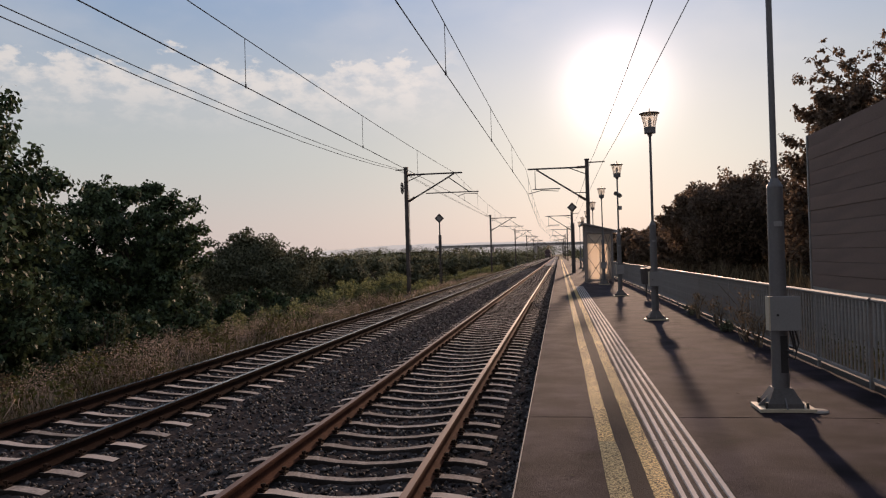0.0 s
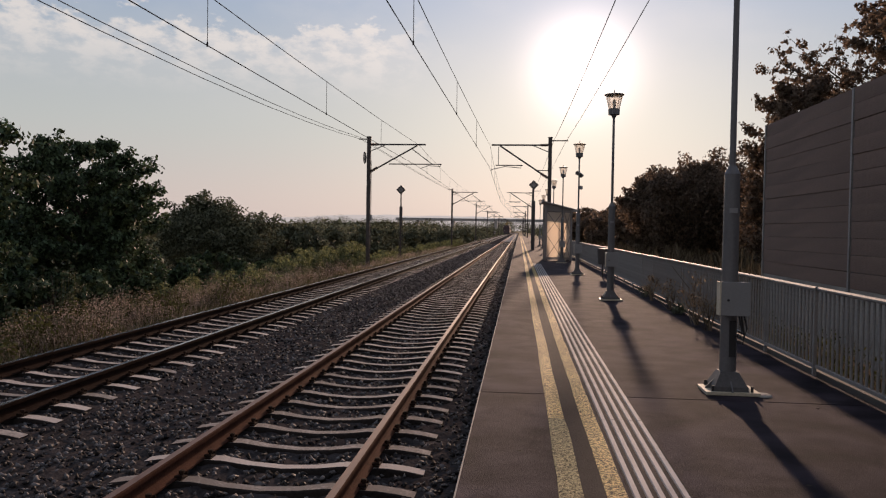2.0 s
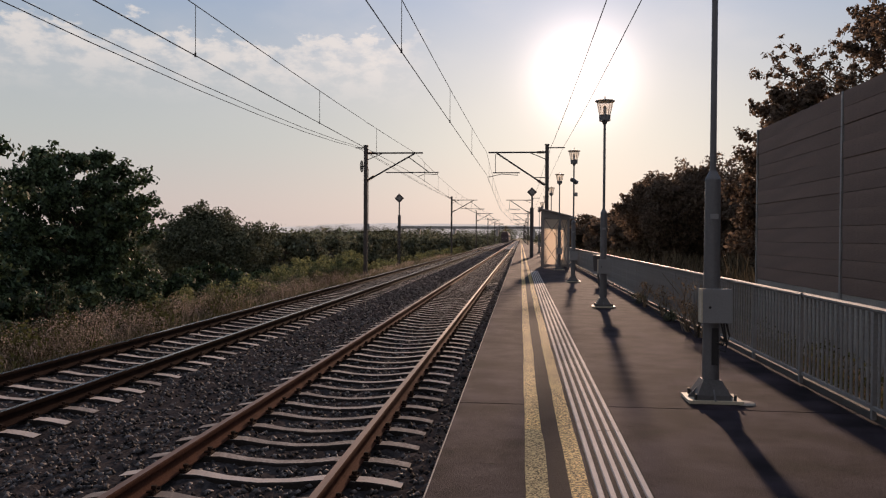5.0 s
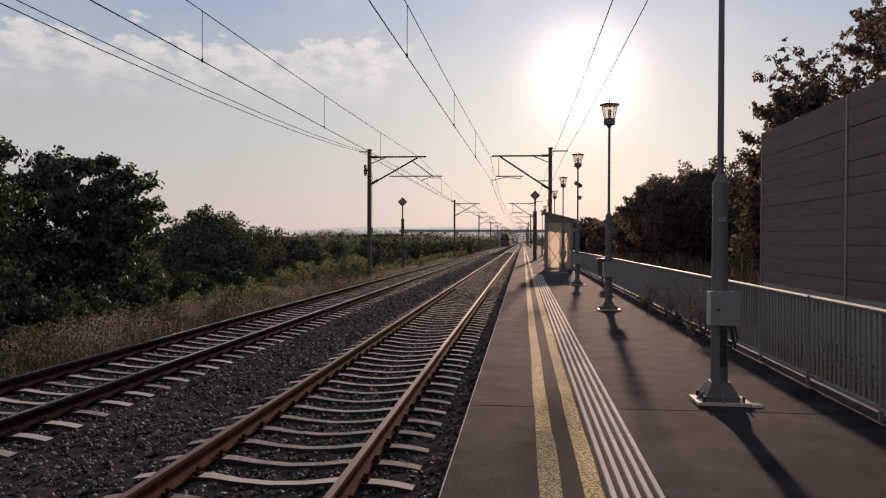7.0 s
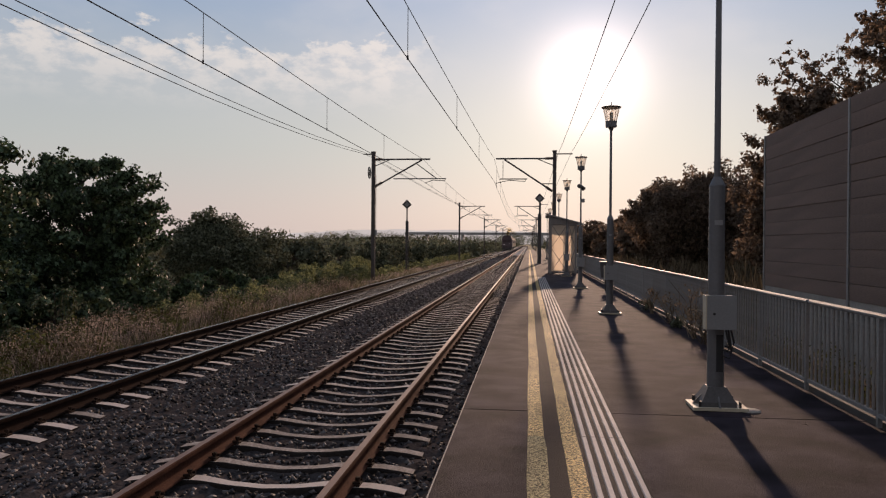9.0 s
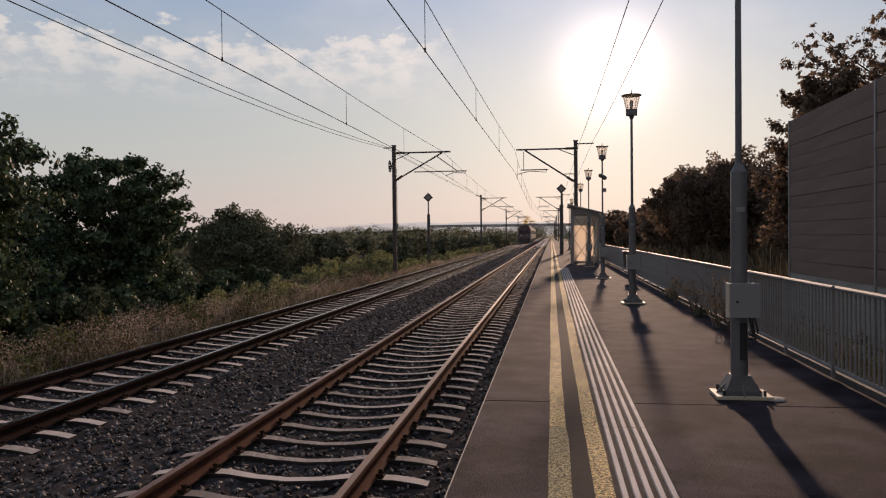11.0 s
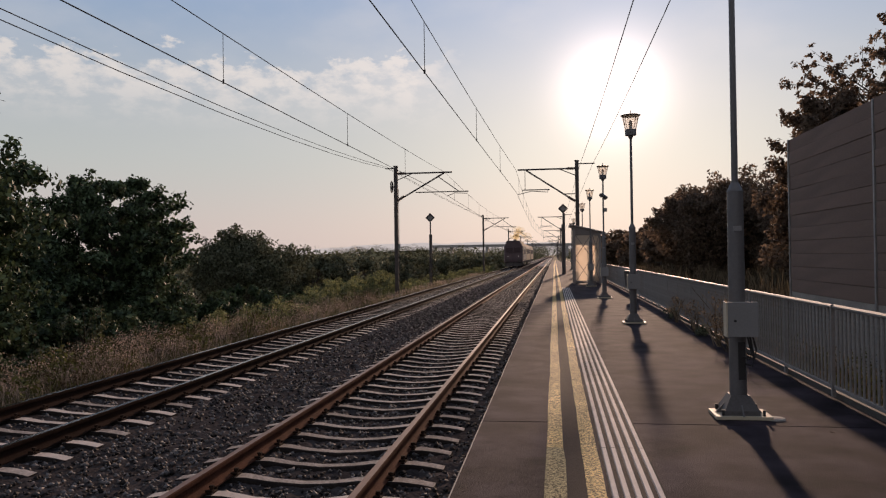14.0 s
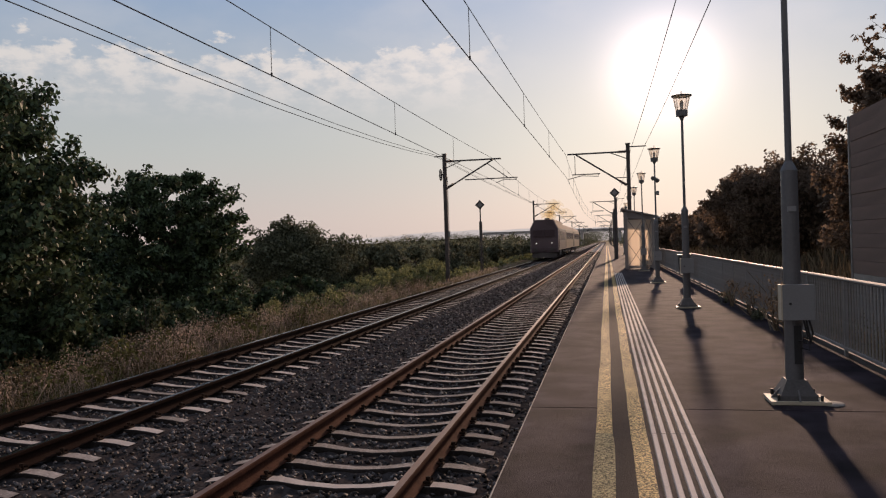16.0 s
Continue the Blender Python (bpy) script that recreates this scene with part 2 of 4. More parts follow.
M_LOCO_SIDE = material("loco_side_paint", (0.5, 0.36, 0.25), 0.36, spec=0.7, vary=0.2, scale=1.2, fine=30, bump=0.05, stain=0.2)
M_COACH = material("coach_cream_paint", (0.8, 0.55, 0.32), 0.36, spec=0.7, vary=0.15, scale=1, fine=30, bump=0.05, stain=0.15)
M_ROOF = material("coach_roof", (0.3, 0.23, 0.18), 0.9, spec=0.1, vary=0.2, scale=1, fine=20, bump=0.1)
M_WINDOW = material("train_window", (0.08, 0.055, 0.056), 0.5, spec=0.1, vary=0.1, bump=0)
M_HEADLIGHT = glow_mat("headlight", (1.0, 0.93, 0.8), 0.9)
# near-black hills that emit the pale colour of hazy air
M_HILL_HAZE = glow_mat("far_hills_haze_glow", (0.63, 0.555, 0.54), 0.9, (0.02, 0.02, 0.02))
M_BRIDGE = material("pale_bridge_concrete", (0.55, 0.52, 0.5), 0.85, vary=0.15, scale=0.4, fine=6, bump=0.1, stain=0.15)


# ---- building helpers ----
def thing(name, label, category, group="", m=None, kind=""):
    ob = new(name)
    ob.empty_display_size = 0.2
    if m is not None:
        ob.matrix_basis = m
    return tagged(ob, label, category, group, kind)


def finish(name, me, material_, parent=None, label="", smooth=False):
    for mm in material_ if isinstance(material_, (list, tuple)) else (material_,):
        me.materials.append(mm)
    if smooth:
        me.polygons.foreach_set("use_smooth", [True] * len(me.polygons))
    ob = new(name, me)
    ob.parent = parent
    return tagged(ob, label)


def part(name, bm, material_, parent=None, label="", smooth=False):
    me = bpy.data.meshes.new(name)
    bm.normal_update()
    bm.to_mesh(me)
    bm.free()
    return finish(name, me, material_, parent, label, smooth)


def box(bm, c, s, rot=None, bevel=0.0):
    r = bmesh.ops.create_cube(bm, size=1.0)
    v = r["verts"]
    m = Matrix.Translation(c) @ (rot.to_4x4() if rot else Matrix.Identity(4)) @ Matrix.Diagonal((*s, 1))
    bmesh.ops.transform(bm, matrix=m, verts=v)
    if bevel:
        bmesh.ops.bevel(bm, geom=list({e for q in v for e in q.link_edges}), offset=bevel, segments=2, affect="EDGES", profile=0.6)
    return bm


def B(c, s, bevel=0.0, rot=None):
    return box(bmesh.new(), c, s, rot, bevel)


def rod(bm, a, b, r0, r1=None, seg=8):
    a, b = Vector(a), Vector(b)
    d = b - a
    r = bmesh.ops.create_cone(bm, cap_ends=True, segments=seg, radius1=r0, radius2=r0 if r1 is None else r1, depth=d.length)
    bmesh.ops.transform(bm, matrix=Matrix.Translation((a + b) / 2) @ d.to_track_quat("Z", "Y").to_matrix().to_4x4(), verts=r["verts"])
    return bm


def R(a, b, r0, r1=None, seg=8):
    return rod(bmesh.new(), a, b, r0, r1, seg)


def prism(profile, y0, y1, axis="y"):
    """A closed profile of (x, z) points drawn out along y."""
    bm = bmesh.new()
    a = [bm.verts.new((p[0], y0, p[1])) for p in profile]
    b = [bm.verts.new((p[0], y1, p[1])) for p in profile]
    n = len(profile)
    for i in range(n):
        bm.faces.new((a[i], a[(i + 1) % n], b[(i + 1) % n], b[i]))
    bm.faces.new(a[::-1])
    bm.faces.new(b)
    bmesh.ops.recalc_face_normals(bm, faces=bm.faces)
    return bm


def raw(name, verts, faces, material_, parent=None, label="", smooth=False):
    me = bpy.data.meshes.new(name)
    verts = np.asarray(verts, dtype=np.float32)
    faces = np.asarray(faces, dtype=np.int32)
    n, k = faces.shape
    me.vertices.add(len(verts))
    me.vertices.foreach_set("co", verts.ravel())
    me.loops.add(n * k)
    me.loops.foreach_set("vertex_index", faces.ravel())
    me.polygons.add(n)
    me.polygons.foreach_set("loop_start", np.arange(0, n * k, k, dtype=np.int32))
    me.polygons.foreach_set("loop_total", np.full(n, k, dtype=np.int32))
    me.update(calc_edges=True)
    return finish(name, me, material_, parent, label, smooth)


# ---- plan: tracks run along y; rail heads at z -0.43, platform top at z 0 ----
RAIL_Z = -0.43
SLEEPER_Z = -0.605
TRACKS = (-2.0, -6.02)
EDGE_X = -0.29
FENCE_X = 3.05
PLAT_END = 190.0


def terrain(x, y):
    """Height of the ground: a track bed on a low bank, falling to the left, level fields beyond."""
    if x > -8.0:
        return -0.98 if x < 3.0 else -0.62
    d = min(1.0, (-8.0 - x) / 6.0)
    base = -0.98 - 1.5 * (3 * d * d - 2 * d ** 3)
    return base


def ground():
    xs = [-2600, -1200, -500, -200, -90, -50, -35, -25, -20, -17, -15, -13.5, -12.5, -11.5, -10.7, -10, -9.4, -8.8, -8.2, -7.6, -5, -2, 0, 2.5, 3.4, 6, 10, 20, 50, 120, 400, 1200, 2600]
    ys = [-900, -200, -60, -20, -5] + [i * 3.0 for i in range(0, 40)] + [130, 150, 180, 220, 280, 360, 500, 800, 1400, 2600, 4300]
    verts = [(x, y, terrain(x, y) + (0.12 * noise.noise((x * 0.4, y * 0.4, 0)) if -40 < x < -8.5 and 0 < y < 200 else 0)) for y in ys for x in xs]
    w = len(xs)
    faces = [(j * w + i, j * w + i + 1, (j + 1) * w + i + 1, (j + 1) * w + i) for j in range(len(ys) - 1) for i in range(w - 1)]
    tagged(raw("ground", verts, faces, M_SOIL, smooth=True), "dry earth and grass fields reaching the horizon", "ground", kind="structure")


def ballast_height(x):
    if x < -7.35:
        return -0.622 - (-7.35 - x) * 0.55
    if x > -0.62:
        return -0.645
    h = -0.662
    for c in TRACKS:
        if abs(x - c) < 0.45:
            h = -0.682
        elif abs(x - c) < 0.9:
            h = -0.655
    return h


def ballast():
    xs = np.concatenate([np.arange(-8.4, -0.3, 0.09), [-0.27]])
    ys = np.concatenate([np.arange(-4, 26, 0.1), np.arange(26, 80, 0.3), np.arange(80, 720, 4)])
    rng = np.random.default_rng(3)
    h = np.array([ballast_height(x) for x in xs])
    X, Y = np.meshgrid(xs, ys)
    Z = h[None, :] + rng.normal(0, 0.014, X.shape)
    verts = np.stack([X, Y, Z], -1).reshape(-1, 3)
    w = len(xs)
    i, j = np.meshgrid(np.arange(w - 1), np.arange(len(ys) - 1))
    k = (j * w + i).ravel()
    bed = tagged(raw("ballast_bed", verts, np.stack([k, k + 1, k + w + 1, k + w], -1), M_BALLAST), "dark grey crushed-stone ballast bed under two tracks", "ballast", kind="structure")
    # loose stones on top, thinning with distance
    n = 58000
    y = 2.6 + 110 * rng.random(n) ** 2.3
    x = -8.0 + 7.65 * rng.random(n)
    z = np.array([ballast_height(a) for a in x])
    keep = np.ones(n, bool)
    for c, ph in zip(TRACKS, SLEEPER_PHASE):
        dy = np.abs((y - ph + SLEEPER_STEP / 2) % SLEEPER_STEP - SLEEPER_STEP / 2)
        keep &= ~((np.abs(x - c) < 1.32) & (dy < 0.115))
        for s in (-0.752, 0.752):
            keep &= np.abs(x - c - s) > 0.1
    x, y, z = x[keep], y[keep], z[keep]
    n = len(x)
    s = rng.uniform(0.014, 0.033, n) * (1 + y / 90)
    base = np.array([(1, 0, 0), (-1, 0, 0), (0, 1, 0), (0, -1, 0), (0, 0, 1), (0, 0, -1)], float)
    tri = np.array([(0, 2, 4), (2, 1, 4), (1, 3, 4), (3, 0, 4), (2, 0, 5), (1, 2, 5), (3, 1, 5), (0, 3, 5)])
    v = base[None] * s[:, None, None] * rng.uniform(0.6, 1.35, (n, 6, 1))
    v += rng.normal(0, 0.25, (n, 6, 3)) * s[:, None, None]
    a = rng.uniform(0, 6.28, n)
    ca, sa = np.cos(a)[:, None], np.sin(a)[:, None]
    vx = v[..., 0] * ca - v[..., 1] * sa
    vy = v[..., 0] * sa + v[..., 1] * ca
    v = np.stack([vx + x[:, None], vy + y[:, None], v[..., 2] * 0.8 + z[:, None] + 0.012], -1)
    f = tri[None] + (np.arange(n) * 6)[:, None, None]
    tagged(raw("ballast_stones", v.reshape(-1, 3), f.reshape(-1, 3), M_STONE), "angular grey ballast stones lying between the rails", "stones", kind="stuff")


SLEEPER_STEP = 0.562
SLEEPER_PHASE = (7.07, 9.27)


def sleeper_mesh():
    """Prestressed sleeper: high rail seats, waisted middle, sloping ends."""
    xs = [-1.25, -1.1, -0.95, -0.55, -0.3, 0.0, 0.3, 0.55, 0.95, 1.1, 1.25]
    top = [-0.04, -0.015, 0.0, 0.0, -0.034, -0.05, -0.034, 0.0, 0.0, -0.015, -0.04]
    bm = bmesh.new()
    rings = []
    for x, t in zip(xs, top):
        w = 0.072 + (0.01 if abs(x) > 0.5 else -0.006)
        rings.append([bm.verts.new(p) for p in ((x, -w - 0.03, -0.2), (x, -w, t - 0.012), (x, -w + 0.012, t), (x, w - 0.012, t), (x, w, t - 0.012), (x, w + 0.03, -0.2))])
    for a, b in zip(rings, rings[1:]):
        for i in range(5):
            bm.faces.new((a[i], a[i + 1], b[i + 1], b[i]))
    bm.faces.new(rings[0][::-1])
    bm.faces.new(rings[-1])
    bmesh.ops.recalc_face_normals(bm, faces=bm.faces)
    me = bpy.data.meshes.new("sleeper")
    bm.to_mesh(me)
    bm.free()
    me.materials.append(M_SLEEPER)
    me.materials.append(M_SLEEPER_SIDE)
    # only the flat top stays pale; other faces take the painted shade
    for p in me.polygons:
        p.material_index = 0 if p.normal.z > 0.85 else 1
    return me


def fastener_mesh():
    bm = bmesh.new()
    box(bm, (0, 0, 0.006), (0.22, 0.12, 0.014))
    for s in (-1, 1):
        rod(bm, (s * 0.085, 0, 0.01), (s * 0.085, 0, 0.07), 0.014, seg=6)
        rod(bm, (s * 0.085, 0, 0.045), (s * 0.085, 0, 0.068), 0.024, seg=6)
        rod(bm, (s * 0.05, -0.05, 0.03), (s * 0.115, -0.05, 0.035), 0.011, seg=5)
        rod(bm, (s * 0.05, 0.05, 0.03), (s * 0.115, 0.05, 0.035), 0.011, seg=5)
    me = bpy.data.meshes.new("rail_fastening")
    bm.to_mesh(me)
    bm.free()
    me.materials.append(M_CLIP)
    return me


RAIL_PROFILE = [(-0.07, 0.0), (0.07, 0.0), (0.07, 0.012), (0.02, 0.03), (0.009, 0.045), (0.009, 0.115), (0.034, 0.128), (0.036, 0.158), (0.03, 0.17), (-0.03, 0.17), (-0.036, 0.158), (-0.034, 0.128), (-0.009, 0.115), (-0.009, 0.045), (-0.02, 0.03), (-0.07, 0.012)]


def tracks():
    me, fm = sleeper_mesh(), fastener_mesh()
    for c, ph, word in zip(TRACKS, SLEEPER_PHASE, ("beside the platform", "beside the grassy bank")):
        tr = thing("railway_track", "straight railway track with rusty rails on pale concrete sleepers " + word, "track", m=pose(c, 0, SLEEPER_Z), kind="structure")
        for s in (-0.752, 0.752):
            bm = prism([(p[0] + s, p[1] + 0.005) for p in RAIL_PROFILE], -6, 900)
            rail = part("rail", bm, (M_RUST, M_RAILTOP) if c > -4 else (M_RUST_FAR, M_RAILTOP_BRIGHT), tr, "rust-brown steel rail with a worn bright head")
            for p in rail.data.polygons:
                if p.normal.z > 0.9 and p.center.z > 0.168:
                    p.material_index = 1
        first = int((-1.5 - ph) / SLEEPER_STEP)
        for i in range(250):
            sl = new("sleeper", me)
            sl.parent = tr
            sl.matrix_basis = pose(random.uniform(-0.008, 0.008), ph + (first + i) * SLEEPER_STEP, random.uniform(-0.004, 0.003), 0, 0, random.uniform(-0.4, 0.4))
            if i < 60:
                for s in (-0.752, 0.752):
                    fa = new("rail_fastening", fm)
                    fa.parent = sl
                    fa.matrix_basis = pose(s, 0, 0)
        # the far sleepers, too many to count
        nv = len(me.vertices)
        v0 = np.zeros(nv * 3, np.float32)
        me.vertices.foreach_get("co", v0)
        v0 = v0.reshape(-1, 3)
        quads = [tuple(p.vertices) for p in me.polygons if len(p.vertices) == 4]
        ks = np.arange(first + 250, first + 900)
        V = (v0[None] + np.stack([np.zeros(len(ks)), ph + ks * SLEEPER_STEP, np.zeros(len(ks))], -1)[:, None]).reshape(-1, 3)
        F = (np.array(quads)[None] + (np.arange(len(ks)) * nv)[:, None, None]).reshape(-1, 4)
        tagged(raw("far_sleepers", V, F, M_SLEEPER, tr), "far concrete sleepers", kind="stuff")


def platform():
    pl = thing("platform", "long low railway platform of dark asphalt with concrete edge", "platform", kind="structure")
    # body and asphalt top in bays divided by joints
    part("platform_wall", B(((EDGE_X + 0.06 + 3.25) / 2, PLAT_END / 2 - 4, -0.5), (3.25 - EDGE_X - 0.06, PLAT_END + 8, 0.9)), M_EDGE, pl)
    joints = [-8.0] + [6.84 + 8.57 * k for k in range(-1, 22)]
    for a, b in zip(joints, joints[1:]):
        part("asphalt_bay", B(((EDGE_X + 3.2) / 2 + 0.0, (a + b) / 2, -0.05), (3.2 - EDGE_X, b - a - 0.009, 0.1), 0.008), M_ASPHALT, pl)
    part("edge_strip", B((EDGE_X - 0.004, PLAT_END / 2 - 4, -0.055), (0.012, PLAT_END + 8, 0.1), 0.003), M_CONCRETE, pl, "pale worn concrete nosing")
    part("kerb", B((3.16, PLAT_END / 2 - 4, 0.0), (0.14, PLAT_END + 8, 0.12), 0.015), M_EDGE, pl, "low concrete kerb under the fence")
    # two wavering yellow lines
    for k, (x0, x1) in enumerate(((0.265, 0.395), (0.535, 0.65))):
        ys = np.arange(-7, PLAT_END - 4, 0.35)
        off = np.array([0.01 * noise.noise((y * 0.35, k * 7.0, 0)) + 0.006 * noise.noise((y * 1.4, k * 3.0, 5)) + (0.014 if k == 0 else 0.0) for y in ys])
        wob = np.array([0.006 * noise.noise((y * 2.5, k * 9.0, 2)) for y in ys])
        v = np.concatenate([np.stack([x0 + off + wob, ys, np.full_like(ys, 0.004)], -1), np.stack([x1 + off - wob + (np.where(ys < 5.6, 0.008, -0.008) if k == 0 else 0), ys, np.full_like(ys, 0.004)], -1)])
        n = len(ys)
        i = np.arange(n - 1)
        quads = np.stack([i, i + n, i + n + 1, i + 1], -1)
        near = ys[:-1] < 5.6 if k == 0 else ys[:-1] < -9
        raw("yellow_line", v, quads[~near], M_YELLOW, pl, "worn grainy yellow safety line")
        if near.any():
            raw("yellow_line", v, quads[near], M_YELLOW_WORN, pl, "older greyish yellow stretch of the line")
    # dark sealed joint between the lines and dark bed under the ribs
    for name, x0, x1, y1 in (("sealed_strip", 0.4, 0.545, PLAT_END - 4), ("tactile_bed", 0.668, 1.005, 33.6)):
        part(name, B(((x0 + x1) / 2, (y1 - 7) / 2, 0.0), (x1 - x0, y1 + 7, 0.005)), M_SEAL, pl, "dark bitumen strip")
    # tactile guide strip: five raised ribs with short gaps
    y = -6.0
    while y < 33.5:
        ln = 2.99
        for r in range(5):
            x = 0.678 + r * 0.068
            part("tactile_rib", prism([(x + 0.003, 0.001), (x + 0.042, 0.001), (x + 0.037, 0.012), (x + 0.008, 0.012)], y, min(33.6, y + ln - 0.012)), M_WHITE, pl)
        y += ln


def lamp_parts(lp):
    part("base_plate", B((0.01, 0, 0.02), (0.47, 0.36, 0.03), 0.004), M_PLATE, lp, "cream primed steel base plate")
    for a in range(4):
        rot = Matrix.Rotation(a * math.pi / 2, 4, "Z")
        vs = [rot @ Vector(p) for p in ((0.05, -0.006, 0.036), (0.2, -0.006, 0.036), (0.17, -0.006, 0.07), (0.05, -0.006, 0.2), (0.05, 0.006, 0.036), (0.2, 0.006, 0.036), (0.17, 0.006, 0.07), (0.05, 0.006, 0.2))]
        part("gusset", hull(vs), M_POLE, lp)
    part("pole_shoe", hull([Vector((sx * w, sy * w, z)) for z, w in ((0.035, 0.15), (0.075, 0.145), (0.2, 0.08)) for sx in (-1, 1) for sy in (-1, 1)]), M_GALV_DARK, lp, "dirt-stained steel shoe")
    for sx in (-0.16, 0.18):
        for sy in (-0.14, 0.14):
            part("bolt", R((sx, sy, 0.035), (sx, sy, 0.085), 0.013, seg=6), M_BLACK, lp)
    part("lower_pole", R((0, 0, 0.1), (0, 0, 2.0), 0.074, 0.068, 20), M_POLE, lp, smooth=False)
    part("collar", R((0, 0, 1.99), (0, 0, 2.07), 0.073, 0.032, 16), M_POLE, lp)
    part("upper_pole", R((0, 0, 2.05), (0, 0, 3.95), 0.0285, 0.025, 14), M_POLE, lp)
    cb = part("cabinet", B((0.0, -0.13, 0.872), (0.24, 0.11, 0.29), 0.006), M_BOX, lp, "pale grey electrical cabinet")
    part("cabinet_lid", B((0.005, -0.19, 0.872), (0.25, 0.014, 0.3), 0.004), M_BOX, cb)
    part("cabinet_flange", B((-0.127, -0.14, 0.872), (0.012, 0.12, 0.3), 0.003), M_PLATE, cb)
    part("lock", R((-0.06, -0.196, 0.86), (-0.06, -0.202, 0.86), 0.012, seg=8), M_BLACK, cb)
    part("label_plate", B((0, -0.073, 1.66), (0.07, 0.012, 0.045), 0.002), M_BOX, lp, "small pale number plate with no legible text")
    part("neck", R((0, 0, 3.85), (0, 0, 3.93), 0.032, 0.07, 14), M_POLE, lp)
    ln = part("lantern", R((0, 0, 3.92), (0, 0, 4.045), 0.115, 0.12, 18), M_POLE, lp, "grey lantern with clear conical glass and flat lid")
    part("lantern_glass", R((0, 0, 4.046), (0, 0, 4.325), 0.118, 0.182, 20), M_LAMPGLASS, ln, "clear conical glass")
    part("bulb", R((0, 0, 4.05), (0, 0, 4.2), 0.028, 0.04, 10), M_BOX, ln)
    part("bulb_cap", R((0, 0, 4.2), (0, 0, 4.25), 0.04, 0.012, 10), M_BOX, ln)
    for a in range(4):
        c, s_ = math.cos(a * math.pi / 2 + 0.5), math.sin(a * math.pi / 2 + 0.5)
        part("lantern_strut", R((0.122 * c, 0.122 * s_, 4.04), (0.19 * c, 0.19 * s_, 4.33), 0.006, seg=5), M_POLE, ln)
    lid = part("lantern_lid", R((0, 0, 4.326), (0, 0, 4.344), 0.205, 0.208, 22), M_GALV_DARK, ln)
    part("lid_top", R((0, 0, 4.345), (0, 0, 4.375), 0.205, 0.05, 22), M_GALV_DARK, ln)
    part("finial", R((0, 0, 4.39), (0, 0, 4.45), 0.016, 0.006, 6), M_GALV_DARK, ln)


def hull(points):
    bm = bmesh.new()
    vs = [bm.verts.new(p) for p in points]
    bmesh.ops.convex_hull(bm, input=vs)
    return bm


def lamps():
    first = thing("platform_lamp", "tall grey steel platform lamp with cabinet and lantern head", "street lamp", "platform lamps", pose(1.975, 16.4, 0))
    lamp_parts(first)
    for k, y in enumerate((7.2, 25.6, 34.9, 44.2, 53.5, 62.8, 72.1)):
        lp = copy_thing(first, pose(1.975 if k else 1.95, y, 0))
        if k == 0:
            tagged(lp, "grey steel platform lamp with open cable hatch under its cabinet")
            part("hatch", B((0.018, -0.07, 0.5), (0.06, 0.012, 0.33), 0.004), M_BLACK, lp, "dark open cable hatch")
            for j, (dx, sag) in enumerate(((0.06, 0.2), (0.08, 0.26), (0.1, 0.17))):
                part("cable", tube([(dx, -0.1 - 0.01 * j, 0.72), (dx + 0.03, -0.11, 0.72 - sag * 0.7), (dx + 0.02, -0.1, 0.72 - sag), (dx - 0.04, -0.08, 0.74 - sag)], 0.009), M_BLACK, lp)
            mort = bmesh.new()
            bmesh.ops.create_icosphere(mort, subdivisions=2, radius=1)
            for v in mort.verts:
                v.co = Vector((0.27 + 0.1 * v.co.x * (1 + 0.3 * noise.noise(v.co * 2)), -0.1 + 0.1 * v.co.y, 0.003 + 0.02 * max(v.co.z, -0.1)))
            part("mortar_pad", mort, M_CONCRETE, lp, "pale spilled mortar")
        if k == 1:
            tagged(lp, "tall grey platform lamp carrying loudspeakers and a camera")
            hn = part("loudspeaker", R((0, -0.04, 3.4), (-0.07, -0.15, 3.37), 0.035, 0.075, 10), M_POLE, lp)
            part("loudspeaker", R((0, 0.04, 3.4), (0.1, 0.15, 3.3), 0.035, 0.075, 10), M_POLE, lp)
            part("security_camera", B((0.07, -0.06, 2.9), (0.09, 0.16, 0.12), 0.01), M_BOX, lp)


def tube(points, r, seg=5):
    """One continuous tube through the points."""
    bm = bmesh.new()
    pts = [Vector(p) for p in points]
    rings = []
    for k, p in enumerate(pts):
        d = (pts[min(k + 1, len(pts) - 1)] - pts[max(k - 1, 0)]).normalized()
        q = d.to_track_quat("Z", "Y")
        rings.append([bm.verts.new(p + q @ Vector((r * math.cos(a * math.tau / seg), r * math.sin(a * math.tau / seg), 0))) for a in range(seg)])
    for a, b in zip(rings, rings[1:]):
        for k in range(seg):
            bm.faces.new((a[k], a[(k + 1) % seg], b[(k + 1) % seg], b[k]))
    bm.faces.new(rings[0][::-1])
    bm.faces.new(rings[-1])
    return bm


